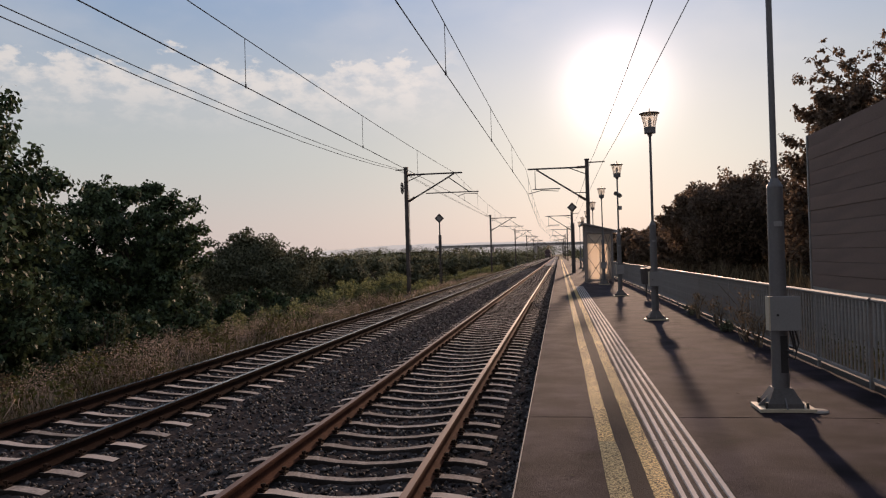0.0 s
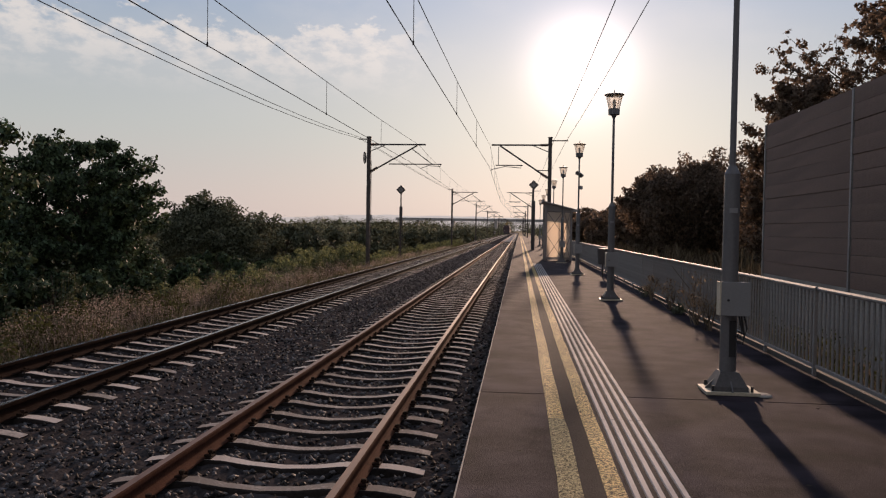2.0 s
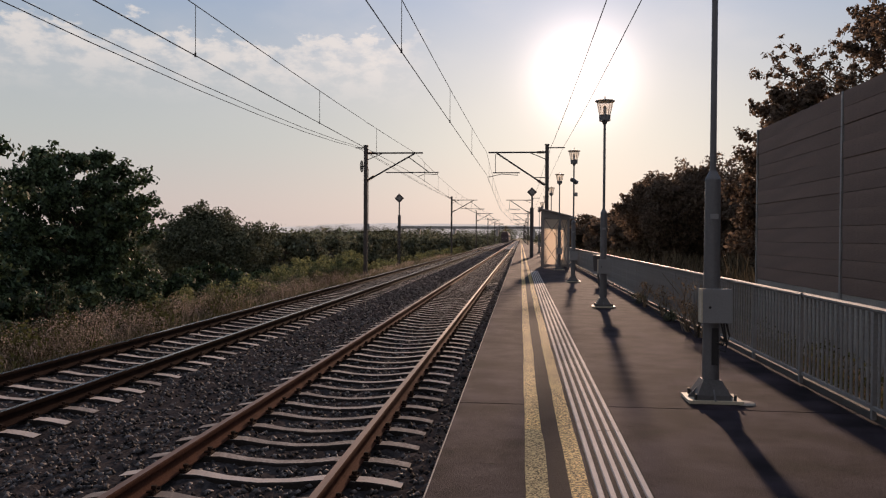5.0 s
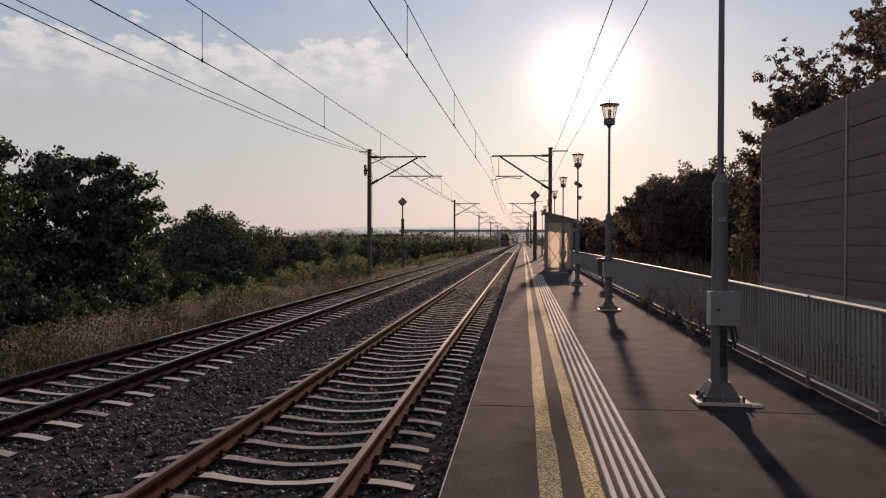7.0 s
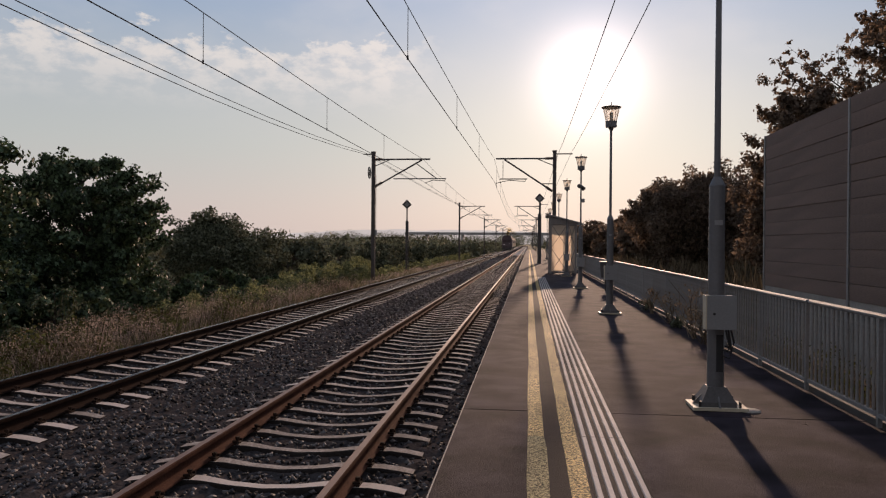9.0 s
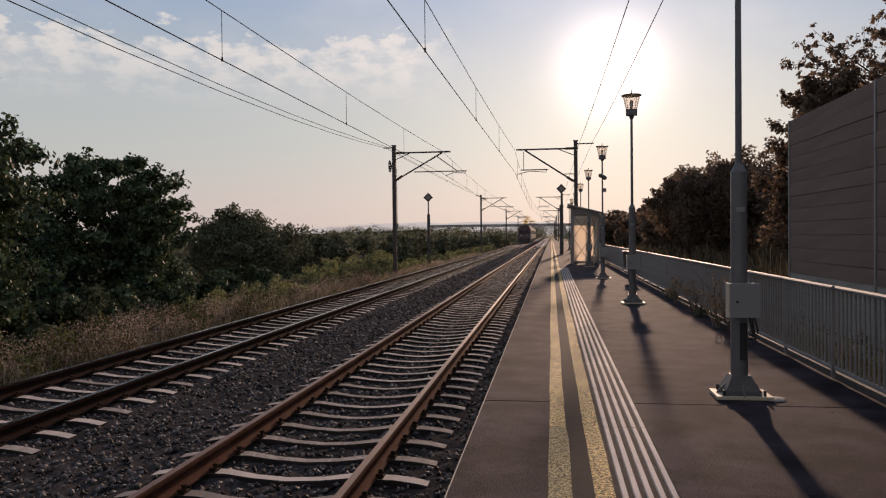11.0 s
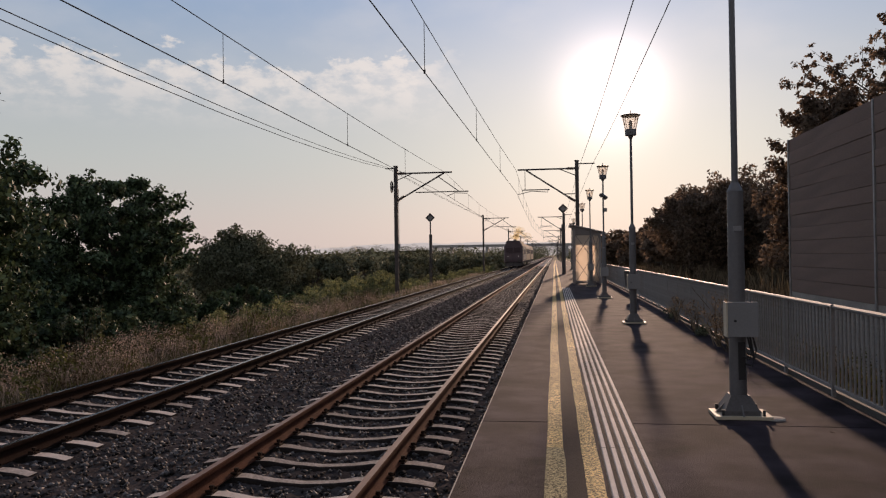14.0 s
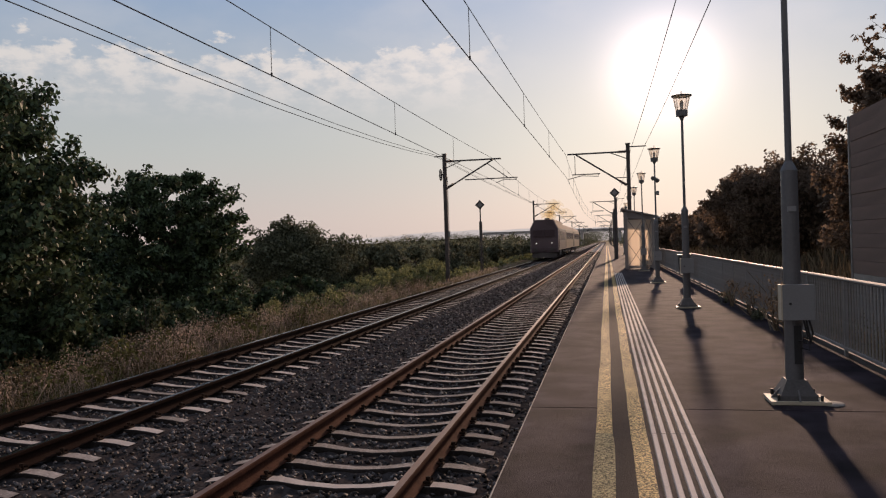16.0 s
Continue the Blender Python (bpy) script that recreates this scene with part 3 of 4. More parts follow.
def fence():
    step, y0 = 1.56, 0.3
    fe = None
    bal = bpy.data.meshes.new("baluster")
    bm = R((0, 0, 0.1), (0, 0, 0.86), 0.0125, seg=6)
    bm.to_mesh(bal)
    bm.free()
    bal.materials.append(M_GALV)
    made = None
    for k in range(0, 44):
        y = y0 + k * step
        if made is None:
            fe = thing("fence_panel", "galvanised steel railing panel with thin upright bars", "fence", "platform fence panels", pose(FENCE_X, y, 0.02))
            part("post", B((0, 0, 0.44), (0.035, 0.04, 0.88), 0.004), M_GALV, fe)
            part("top_rail", R((0, -0.02, 0.885), (0, step - 0.03, 0.885), 0.024, seg=10), M_GALV, fe, "bright round handrail")
            part("bottom_rail", B((0, step / 2, 0.1), (0.035, step - 0.06, 0.035), 0.005), M_GALV, fe)
            for i in range(14):
                b = new("baluster", bal)
                b.parent = fe
                b.matrix_basis = pose(0, 0.104 * (i + 1), 0)
            made = fe
        else:
            copy_thing(made, pose(FENCE_X + random.uniform(-0.006, 0.006), y, 0.02, 0, 0, random.uniform(-0.2, 0.2)))


def noise_barrier():
    nb = thing("noise_barrier", "brown timber-board noise barrier between steel posts", "noise barrier", m=pose(5.32, 0, 0))
    ys = [17.05 - 4.3 * k for k in range(0, 6)]
    part("plinth", B((0.05, (ys[0] + ys[-1]) / 2, -0.1), (0.16, ys[0] - ys[-1] + 0.2, 1.42), 0.01), M_CONCRETE, nb, "pale concrete plinth")
    bm = bmesh.new()
    box(bm, (0, 0, 0), (0.09, 4.2, 0.262), bevel=0.007)
    me = bpy.data.meshes.new("board")
    bm.to_mesh(me)
    bm.free()
    me.materials.append(M_BARRIER)
    for y in ys:
        part("post", B((0, y, 1.65), (0.12, 0.06, 4.3), 0.006), M_GALV, nb, "galvanised steel post")
    for a in ys[:-1]:
        for i in range(12):
            b = new("board", me)
            b.parent = nb
            b.matrix_basis = pose(random.uniform(-0.01, 0.01), a - 2.15, 0.742 + i * 0.2655, random.uniform(-0.15, 0.15), 0, 0)


def shelter():
    sh = thing("waiting_shelter", "steel-framed waiting shelter with frosted glazing and a sloping roof", "shelter", m=pose(0, 37.5, 0))
    D = 2.3
    x0, x1, xm = 1.33, 2.55, 2.16

    def top(x):
        return 2.82 - (x - x0) * 0.24
    for x in (x0, x1):
        for y in (0, D / 2, D):
            part("post", B((x, y, top(x) / 2), (0.1, 0.1, top(x)), 0.006), M_SHELTER, sh)
    for y in (0, D):
        part("mullion", B((xm, y, top(xm) / 2), (0.06, 0.06, top(xm)), 0.005), M_SHELTER, sh)
        part("beam", R((x0, y, 2.46), (x1, y, 2.36), 0.03, seg=6), M_SHELTER, sh)
        part("beam", R((x0, y, 0.1), (x1, y, 0.1), 0.03, seg=6), M_SHELTER, sh)
        for a, b in ((x0 + 0.04, xm - 0.03), (xm + 0.03, x1 - 0.04)):
            if y == 0:
                part("glazing", B(((a + b) / 2, y, 1.27), (b - a, 0.012, 2.2)), M_FROST, sh, "cream frosted pane")
            for z0, z1 in ((0.12, 1.25), (1.3, 2.4)) if y == 0 else ():
                part("brace", R((a, y - 0.02, z0), (b, y - 0.02, z1), 0.016, seg=5), M_SHELTER, sh)
                part("brace", R((a, y - 0.034, z1), (b, y - 0.034, z0), 0.016, seg=5), M_SHELTER, sh)
    for y in (D / 4, 3 * D / 4):
        part("glazing", B((x1, y, 1.27), (0.012, D / 2 - 0.12, 2.2)), M_FROST, sh, "cream frosted pane")
    part("bench", B((2.2, D / 2, 0.45), (0.4, D - 0.5, 0.05), 0.01), M_BARRIER, sh)
    for y in (0.5, D - 0.5):
        part("bench_leg", B((2.2, y, 0.215), (0.3, 0.05, 0.43), 0.004), M_SHELTER, sh)
    for y in (0, D):
        gable = prism([(x0 + 0.05, 2.49), (x1 - 0.05, 2.39), (x1 - 0.05, top(x1) - 0.03), (x0 + 0.05, top(x0) - 0.03)], y - 0.008, y + 0.008)
        part("gable_panel", gable, M_SHELTER, sh, "grey sheet gable under the roof")
    rf = prism([(1.16, 2.855), (2.82, 2.455), (2.82, 2.505), (1.16, 2.925)], -0.2, D + 0.2)
    part("roof", rf, M_SHELTER, sh, "dark sheet-metal sloping roof")
    part("fascia", B((1.135, D / 2, 2.88), (0.05, D + 0.42, 0.11), 0.005), M_SHELTER, sh)
    part("wall_light", B((2.72, -0.36, 2.42), (0.34, 0.1, 0.07), 0.01), M_BOX, sh)


def sign_post(x, y, h, label, thick):
    s = thing("diamond_sign", label, "railway sign", "diamond signs", pose(x, y, terrain(x, y) if x < -8 else 0))
    zb = h
    part("pole", R((0, 0, -0.15), (0, 0, zb - 0.2), 0.06, 0.05, 8), M_MAST, s)
    if x < -8:
        # open lattice foot, closed sleeve above
        zm, zt = 0.5 * zb, (zb - 1.05) * thick
        part("sleeve", B((0.0, 0.06, (zm + zt) / 2), (0.22, 0.16, zt - zm), 0.02), M_GALV_DARK, s)
        for sx in (-0.13, 0.13):
            part("lattice_leg", R((sx, 0.06, -0.1), (sx, 0.06, zm), 0.022, seg=5), M_MAST, s)
        for k in range(6):
            part("lattice_bar", R((-0.13, 0.06, zm * k / 6), (0.13, 0.06, zm * (k + 1) / 6), 0.014, seg=5), M_MAST, s)
            part("lattice_bar", R((0.13, 0.08, zm * k / 6), (-0.13, 0.08, zm * (k + 1) / 6), 0.014, seg=5), M_MAST, s)
    else:
        part("sleeve", B((0.0, 0.06, (zb - 1.05) * thick / 2), (0.28, 0.16, (zb - 1.05) * thick), 0.02), M_GALV_DARK, s)
    rot = Matrix.Rotation(math.pi / 4, 3, "Y")
    part("board", B((0, -0.07, zb), (0.52, 0.03, 0.52), 0.004, rot), M_MAST, s, "dark diamond board")
    part("panel", B((0, -0.09, zb), (0.3, 0.012, 0.3), 0.002, rot), M_SIGN, s, "grey inner diamond")


def litter():
    rng = random.Random(17)
    me = None
    for k in range(20):
        x, y = rng.uniform(1.15, 3.0), 4.2 + 22 * rng.random() ** 1.6
        if k % 6 == 0:
            x = rng.uniform(-0.2, 0.2)
        t = thing("dry_leaf", "small curled dry brown leaf lying on the platform", "leaf", "fallen leaves", pose(x, y, 0.003, 0, 0, rng.uniform(0, 360)))
        if me is None:
            bm = bmesh.new()
            vs = [bm.verts.new(p) for p in ((-0.022, 0, 0.0), (0, 0.009, 0.005), (0.024, 0, 0.002), (0, -0.01, 0.004), (0, 0, 0.001))]
            for a, b in ((0, 1), (1, 2), (2, 3), (3, 0)):
                bm.faces.new((vs[a], vs[4], vs[b]))
            me = part("blade", bm, M_BARK, t).data
        else:
            b = new("blade", me)
            b.parent = t


def bins():
    b = thing("litter_bin", "dark metal litter bin on a post by the fence", "bin", m=pose(2.7, 24.6, 0))
    part("pole", R((0, 0, 0), (0, 0, 0.85), 0.025, seg=8), M_MAST, b)
    part("bucket", R((0, -0.16, 0.42), (0, -0.16, 0.9), 0.16, 0.2, 14), M_MAST, b)
    part("rim", R((0, -0.16, 0.895), (0, -0.16, 0.925), 0.212, 0.212, 14), M_GALV_DARK, b)


# ---- overhead line ----
MASTS_Y = [-11.4, 42.6, 96.4, 150.4, 204.4, 258.4, 312.4, 366.4]
CONTACT_Z = 4.93


def mast(x, y, side, ground_z, word):
    """side +1: the arm reaches towards +x."""
    m = thing("catenary_mast", "dark steel catenary mast with a braced arm " + word, "catenary mast", "catenary masts", pose(x, y, 0))
    part("footing", B((0, 0, ground_z + 0.1), (0.55, 0.55, 0.35), 0.02), M_CONCRETE, m)
    h0 = ground_z + 0.25
    for s in (-1, 1):
        part("channel", B((0, s * 0.09, (h0 + 6.6) / 2), (0.2, 0.05, 6.6 - h0), 0.004), M_MAST, m)
    part("web", B((0, 0, (h0 + 6.6) / 2), (0.05, 0.14, 6.6 - h0)), M_MAST, m)
    part("cap", B((0, 0, 6.62), (0.26, 0.26, 0.05), 0.004), M_MAST, m)
    s = side
    part("top_arm", R((s * 0.1, 0, 6.2), (s * 3.25, 0, 6.2), 0.045, seg=8), M_MAST, m)
    low = 4.65 if side > 0 else 4.38
    part("brace_arm", R((s * 0.1, 0, low), (s * 2.78, 0, 6.16), 0.045, seg=8), M_MAST, m)
    for a, b in (((0.12, 6.2), (0.55, 6.2)), ((0.12, low + 0.02), (0.5, low + 0.26))):
        ins = part("insulator", R((s * a[0], 0, a[1]), (s * b[0], 0, b[1]), 0.06, seg=8), M_PORC, m)
        for j in range(5):
            t0 = j / 5
            px = a[0] + (b[0] - a[0]) * t0
            pz = a[1] + (b[1] - a[1]) * t0
            part("shed", R((s * px, 0, pz), (s * (px + 0.03), 0, pz + 0.015), 0.09, seg=8), M_PORC, ins)
    part("bracket", R((s * 0.1, 0, 5.83), (s * 0.95, 0, 6.18), 0.025, seg=6), M_MAST, m)
    if side > 0:
        part("registration_tube", R((1.15, 0, 5.1), (4.15, 0, 5.1), 0.03, seg=6), M_MAST, m)
        part("drop_tube", R((2.4, 0, 6.0), (3.6, 0, 5.12), 0.025, seg=6), M_MAST, m)
        part("steady_arm", tube([(4.1, 0, 5.08), (4.1, 0, 4.98), (3.4, 0, 5.02), (2.95, 0, 4.85)], 0.02), M_MAST, m)
    else:
        part("registration_tube", R((-1.5, 0, 5.07), (-3.0, 0, 5.07), 0.03, seg=6), M_MAST, m)
        part("drop_tube", R((-2.85, 0, 6.1), (-2.85, 0, 5.07), 0.02, seg=6), M_MAST, m)
        part("steady_arm", tube([(-1.6, 0, 5.05), (-1.6, 0, 4.93), (-2.5, 0, 5.0), (-3.25, 0, 4.83)], 0.02), M_MAST, m)
    if side > 0:
        part("cross_bar", B((-0.3, 0, 6.5), (0.6, 0.06, 0.06), 0.004), M_MAST, m)
        if 0 < y < 60:
            ring = tube([(-0.24, 0.31 * math.cos(q * math.tau / 20), 5.45 + 0.31 * math.sin(q * math.tau / 20)) for q in range(21)], 0.035, 6)
            pu = part("pulley", ring, M_MAST, m)
            for q in range(3):
                c, sn = 0.3 * math.cos(q * math.pi / 3), 0.3 * math.sin(q * math.pi / 3)
                part("spoke", R((-0.24, -c, 5.45 - sn), (-0.24, c, 5.45 + sn), 0.016, seg=5), M_MAST, pu)
            part("axle", R((-0.3, 0, 5.45), (0, 0, 5.45), 0.03, seg=8), M_MAST, pu)
            part("weight_rope", R((0.16, -0.05, 5.3), (0.16, -0.05, 0.3), 0.012, seg=5), M_MAST, m)
            part("weight", R((0.16, -0.05, 1.9), (0.16, -0.05, 2.2), 0.07, seg=8), M_GALV, m)
    else:
        part("cross_bar", B((0.5, 0, 6.45), (0.95, 0.06, 0.06), 0.004), M_MAST, m)
        part("lower_bracket", R((-0.1, 0, 4.8), (-0.72, 0, 4.8), 0.025, seg=6), M_MAST, m)
    return m


def wire(points, r):
    return tube(points, r, 6)


def overhead():
    for c, word in zip(TRACKS, ("above the platform track", "above the far track")):
        ol = thing("overhead_line", "thin dark contact and carrier wires " + word, "overhead line", "overhead lines")
        pc, pm = [], []
        for k, (a, b) in enumerate(zip(MASTS_Y, MASTS_Y[1:])):
            for j in range(9 if k < 2 else 5):
                n = 9 if k < 2 else 5
                u = j / n
                y = a + (b - a) * u
                z0, z1 = -0.32 * (-1) ** k, 0.32 * (-1) ** k
                x = c + z0 + (z1 - z0) * u
                pc.append((x, y, CONTACT_Z + 0.03 * abs(2 * u - 1)))
                pm.append((x, y, 6.2 - 0.3 * 4 * u * (1 - u)))
            for j in range(6):
                u = (j + 0.5) / 6 if k != 0 else (14.3 + 11.4) / 54 + (j - 3) * 8.7 / 54
                if not 0.03 < u < 0.97 or k > 3:
                    continue
                y = a + (b - a) * u
                x = c - 0.32 * (-1) ** k * (1 - 2 * u)
                part("dropper", R((x, y, CONTACT_Z + 0.02), (x, y, 6.2 - 1.2 * u * (1 - u)), 0.007, seg=4), M_WIRE, ol)
                part("clamp", R((x, y, CONTACT_Z - 0.02), (x, y, CONTACT_Z + 0.06), 0.02, seg=5), M_WIRE, ol)
        part("contact_wire", wire(pc, 0.0105), M_WIRE, ol)
        part("carrier_wire", wire(pm, 0.0095), M_WIRE, ol)
    for x, z, sag, word in ((-9.0, 6.5, 0.9, "lower"), (-9.05, 6.6, 0.78, "upper"), (1.85, 6.45, 0.4, "inner"), (2.55, 6.48, 0.36, "outer")):
        fw = thing("feeder_wire", "single dark feeder wire strung between the masts", "wire", "feeder wires")
        pts = []
        for a, b in zip(MASTS_Y, MASTS_Y[1:]):
            dip = sag if a < 0 else 0.12 * sag
            pts += [(x, a + (b - a) * j / 10, z - dip * 4 * (j / 10) * (1 - j / 10)) for j in range(10)]
        part("strand", wire(pts, 0.0105), M_WIRE, fw)
    for y in MASTS_Y:
        mast(-8.53, y, 1, -0.95, "beside the far track")
        mast(1.66, y, -1, -0.2, "standing on the platform")


# ---- plants ----
def leaf_cloud(rng, centers, radii, n, size, droop=0.2, shell=0.75):
    """n folded leaves spread on and in many small lobes; returns verts and quad faces."""
    w = radii ** 2
    k = rng.choice(len(centers), n, p=w / w.sum())
    d = rng.normal(size=(n, 3))
    d /= np.linalg.norm(d, axis=1)[:, None]
    rr = radii[k] * np.where(rng.random(n) < shell, rng.uniform(0.7, 1.08, n), rng.uniform(0.2, 0.8, n))
    p = centers[k] + d * rr[:, None] * np.array([1, 1, 0.85])
    nrm = d * 0.6 + rng.normal(size=(n, 3)) * 0.7
    nrm[:, 2] += 0.3
    nrm /= np.linalg.norm(nrm, axis=1)[:, None]
    t = rng.normal(size=(n, 3))
    t[:, 2] -= droop * 3
    t -= nrm * (t * nrm).sum(1)[:, None]
    t /= np.linalg.norm(t, axis=1)[:, None]
    b = np.cross(nrm, t)
    s = size * rng.uniform(0.6, 1.35, n)[:, None]
    v = np.stack([p - t * s, p + b * s * 0.58 + nrm * s * 0.15, p + t * s, p - b * s * 0.58 + nrm * s * 0.15], 1)
    return v.reshape(-1, 3), (np.arange(n) * 4)[:, None] + np.array([0, 1, 2, 3])


def tree(name, label, x, y, h, rx, ry, low, lobes, leaves, leaf, mat_, seed, group="", category="tree", lobe_r=(0.16, 0.34), bias=0.0, z0=None, boughs=0):
    """Tapered trunk with limbs to each main lobe, and a ragged crown of separate leaves."""
    rng = np.random.default_rng(seed)
    z0 = terrain(x, y) if z0 is None else z0
    t = thing(name, label, category, group, pose(x, y, z0))
    cz, hz = (low + h) / 2, (h - low) / 2
    d = rng.normal(size=(lobes, 3))
    d /= np.linalg.norm(d, axis=1)[:, None]
    r = rng.uniform(0.35, 1.0, lobes) ** 0.6
    c = d * r[:, None] * np.array([rx, ry, hz]) * (0.74 if boughs else 0.82)
    c[:, 2] += cz
    narrow = np.clip(1.15 - 0.45 * ((c[:, 2] - low) / (h - low)) - bias * (c[:, 2] - cz) / hz, 0.3, 1.3)
    c[:, 0] *= narrow
    c[:, 1] *= narrow
    rad = rng.uniform(*lobe_r, lobes) * min(rx, hz) * 1.1
    # boughs that reach out beyond the body of the crown
    ext, exr = [], []
    for _ in range(boughs):
        q = rng.normal(size=3)
        q[2] = abs(q[2]) * 0.9 + 0.1
        q /= np.linalg.norm(q)
        reach = rng.uniform(1.0, 1.22)
        for k in range(6):
            u = 0.6 + (reach - 0.6) * k / 5
            ext.append(q * u * np.array([rx, ry, hz]) * 0.84 + np.array([0, 0, cz]) + rng.normal(0, 0.05, 3) * rx)
            exr.append(rx * (0.2 - 0.022 * k) * rng.uniform(0.7, 1.2))
    if ext:
        c, rad, lobes = np.concatenate([c, ext]), np.concatenate([rad, exr]), lobes + len(ext)
    # small outlying sprays that break the outline
    m = lobes
    dd = rng.normal(size=(m, 3))
    dd /= np.linalg.norm(dd, axis=1)[:, None]
    dd[:, 2] = np.abs(dd[:, 2])
    k = rng.integers(0, lobes, m)
    c2 = c[k] + dd * rad[k][:, None] * rng.uniform(0.8, 1.12, m)[:, None]
    allc = np.concatenate([c, c2])
    allr = np.concatenate([rad, rad[k] * rng.uniform(0.15, 0.35, m)])
    allr = np.maximum(allr, leaf * 1.3)
    v, f = leaf_cloud(rng, allc, allr, leaves, leaf)
    v[:, 2] = np.maximum(v[:, 2], 0.02)
    raw("crown", v, f, mat_, t)
    tb = bmesh.new()
    rt = 0.035 * h * 0.6
    prev = Vector((0, 0, -0.1))
    stem = []
    for j in range(1, 6):
        q = Vector((rng.normal() * 0.03 * h, rng.normal() * 0.03 * h, h * 0.8 * j / 5))
        rod(tb, prev, q, rt * (1.05 - 0.17 * (j - 1)), rt * (1.05 - 0.17 * j), 8)
        stem.append(q)
        prev = q
    part("trunk", tb, M_BARK, t)
    lb = bmesh.new()
    for i in range(min(lobes, 26)):
        e = Vector(c[i])
        s = min(stem, key=lambda q: abs(q.z - e.z * 0.75))
        mid = (s + e) / 2 + Vector((0, 0, 0.06 * h))
        rod(lb, s, mid, rt * 0.34, rt * 0.22, 5)
        rod(lb, mid, e, rt * 0.22, rt * 0.06, 5)
        k2 = Vector(c2[i])
        rod(lb, e, k2, rt * 0.08, rt * 0.03, 4)
    part("branchwork", lb, M_BARK, t)
    return t


def branching_tree(name, label, x, y, h, rx, ry, low, limbs, sprays, leaves, leaf, mat_, seed, group="", category="tree", rise=0.3, tuft=(0.1, 0.2), droop=0.2, trunk=0.02, flat=0.6):
    """Trunk, limbs and side sprays; leaves sit in small tufts along the sprays, with gaps between."""
    rng = np.random.default_rng(seed)
    z0 = terrain(x, y)
    t = thing(name, label, category, group, pose(x, y, z0))
    cz, hz = (low + h) / 2, (h - low) / 2
    stem = [Vector((0, 0, -0.1))]
    for j in range(1, 7):
        stem.append(Vector((rng.normal() * 0.02 * h, rng.normal() * 0.02 * h, h * 0.82 * j / 6)))
    rt = trunk * h
    tb = bmesh.new()
    for j in range(6):
        rod(tb, stem[j], stem[j + 1], rt * (1.1 - 0.15 * j), rt * (0.95 - 0.15 * j), 8)
    part("trunk", tb, M_BARK, t)
    lb = bmesh.new()
    centers, radii = [], []
    for i in range(limbs):
        q = -0.95 + 1.93 * (i + rng.random()) / limbs
        a = i * 2.39996 + rng.normal() * 0.3
        s = math.sqrt(max(0.03, 1 - q * q)) * rng.uniform(0.64, 0.92)
        tip = Vector((rx * s * math.cos(a), ry * s * math.sin(a), cz + hz * q * rng.uniform(0.84, 0.97)))
        foot_z = min(0.8 * h, max(0.12 * h, tip.z - rise * math.hypot(tip.x, tip.y) - 0.1 * h))
        foot = min(stem, key=lambda p: abs(p.z - foot_z))
        bow = (foot + tip) / 2 + Vector((rng.normal() * 0.05, rng.normal() * 0.05, 0.05)) * h
        pts = [foot * (1 - u) ** 2 + bow * (2 * u * (1 - u)) + tip * u * u for u in (0, 0.25, 0.5, 0.75, 1)]
        for k in range(4):
            rod(lb, pts[k], pts[k + 1], rt * (0.32 - 0.07 * k), rt * (0.25 - 0.07 * k), 5)
        ln = (tip - foot).length
        for j in range(sprays):
            u = 0.3 + 0.7 * (j + rng.random()) / sprays
            p = foot * (1 - u) ** 2 + bow * (2 * u * (1 - u)) + tip * u * u
            d = (tip - bow).normalized() * 0.7 + Vector((rng.normal(), rng.normal(), rng.normal() * flat + 0.15)) * 0.8
            d.normalize()
            sl = min(0.36 * ln, 0.3 * rx) * (1.25 - 0.6 * u) * rng.uniform(0.7, 1.25)
            e = p + d * sl
            e.z = max(e.z, 0.1)
            rod(lb, p, e, rt * 0.07, rt * 0.02, 4)
            for k in range(5):
                w = 0.25 + 0.8 * k / 4
                centers.append(p + (e - p) * w + Vector(rng.normal(0, 0.06 * sl + 0.02, 3)))
                radii.append(rng.uniform(*tuft) * (1.1 - 0.3 * w))
    part("branchwork", lb, M_BARK, t)
    v, f = leaf_cloud(rng, np.array(centers), np.array(radii), leaves, leaf, droop=droop, shell=0.5)
    v[:, 2] = np.maximum(v[:, 2], 0.02)
    raw("crown", v, f, mat_, t)
    return t


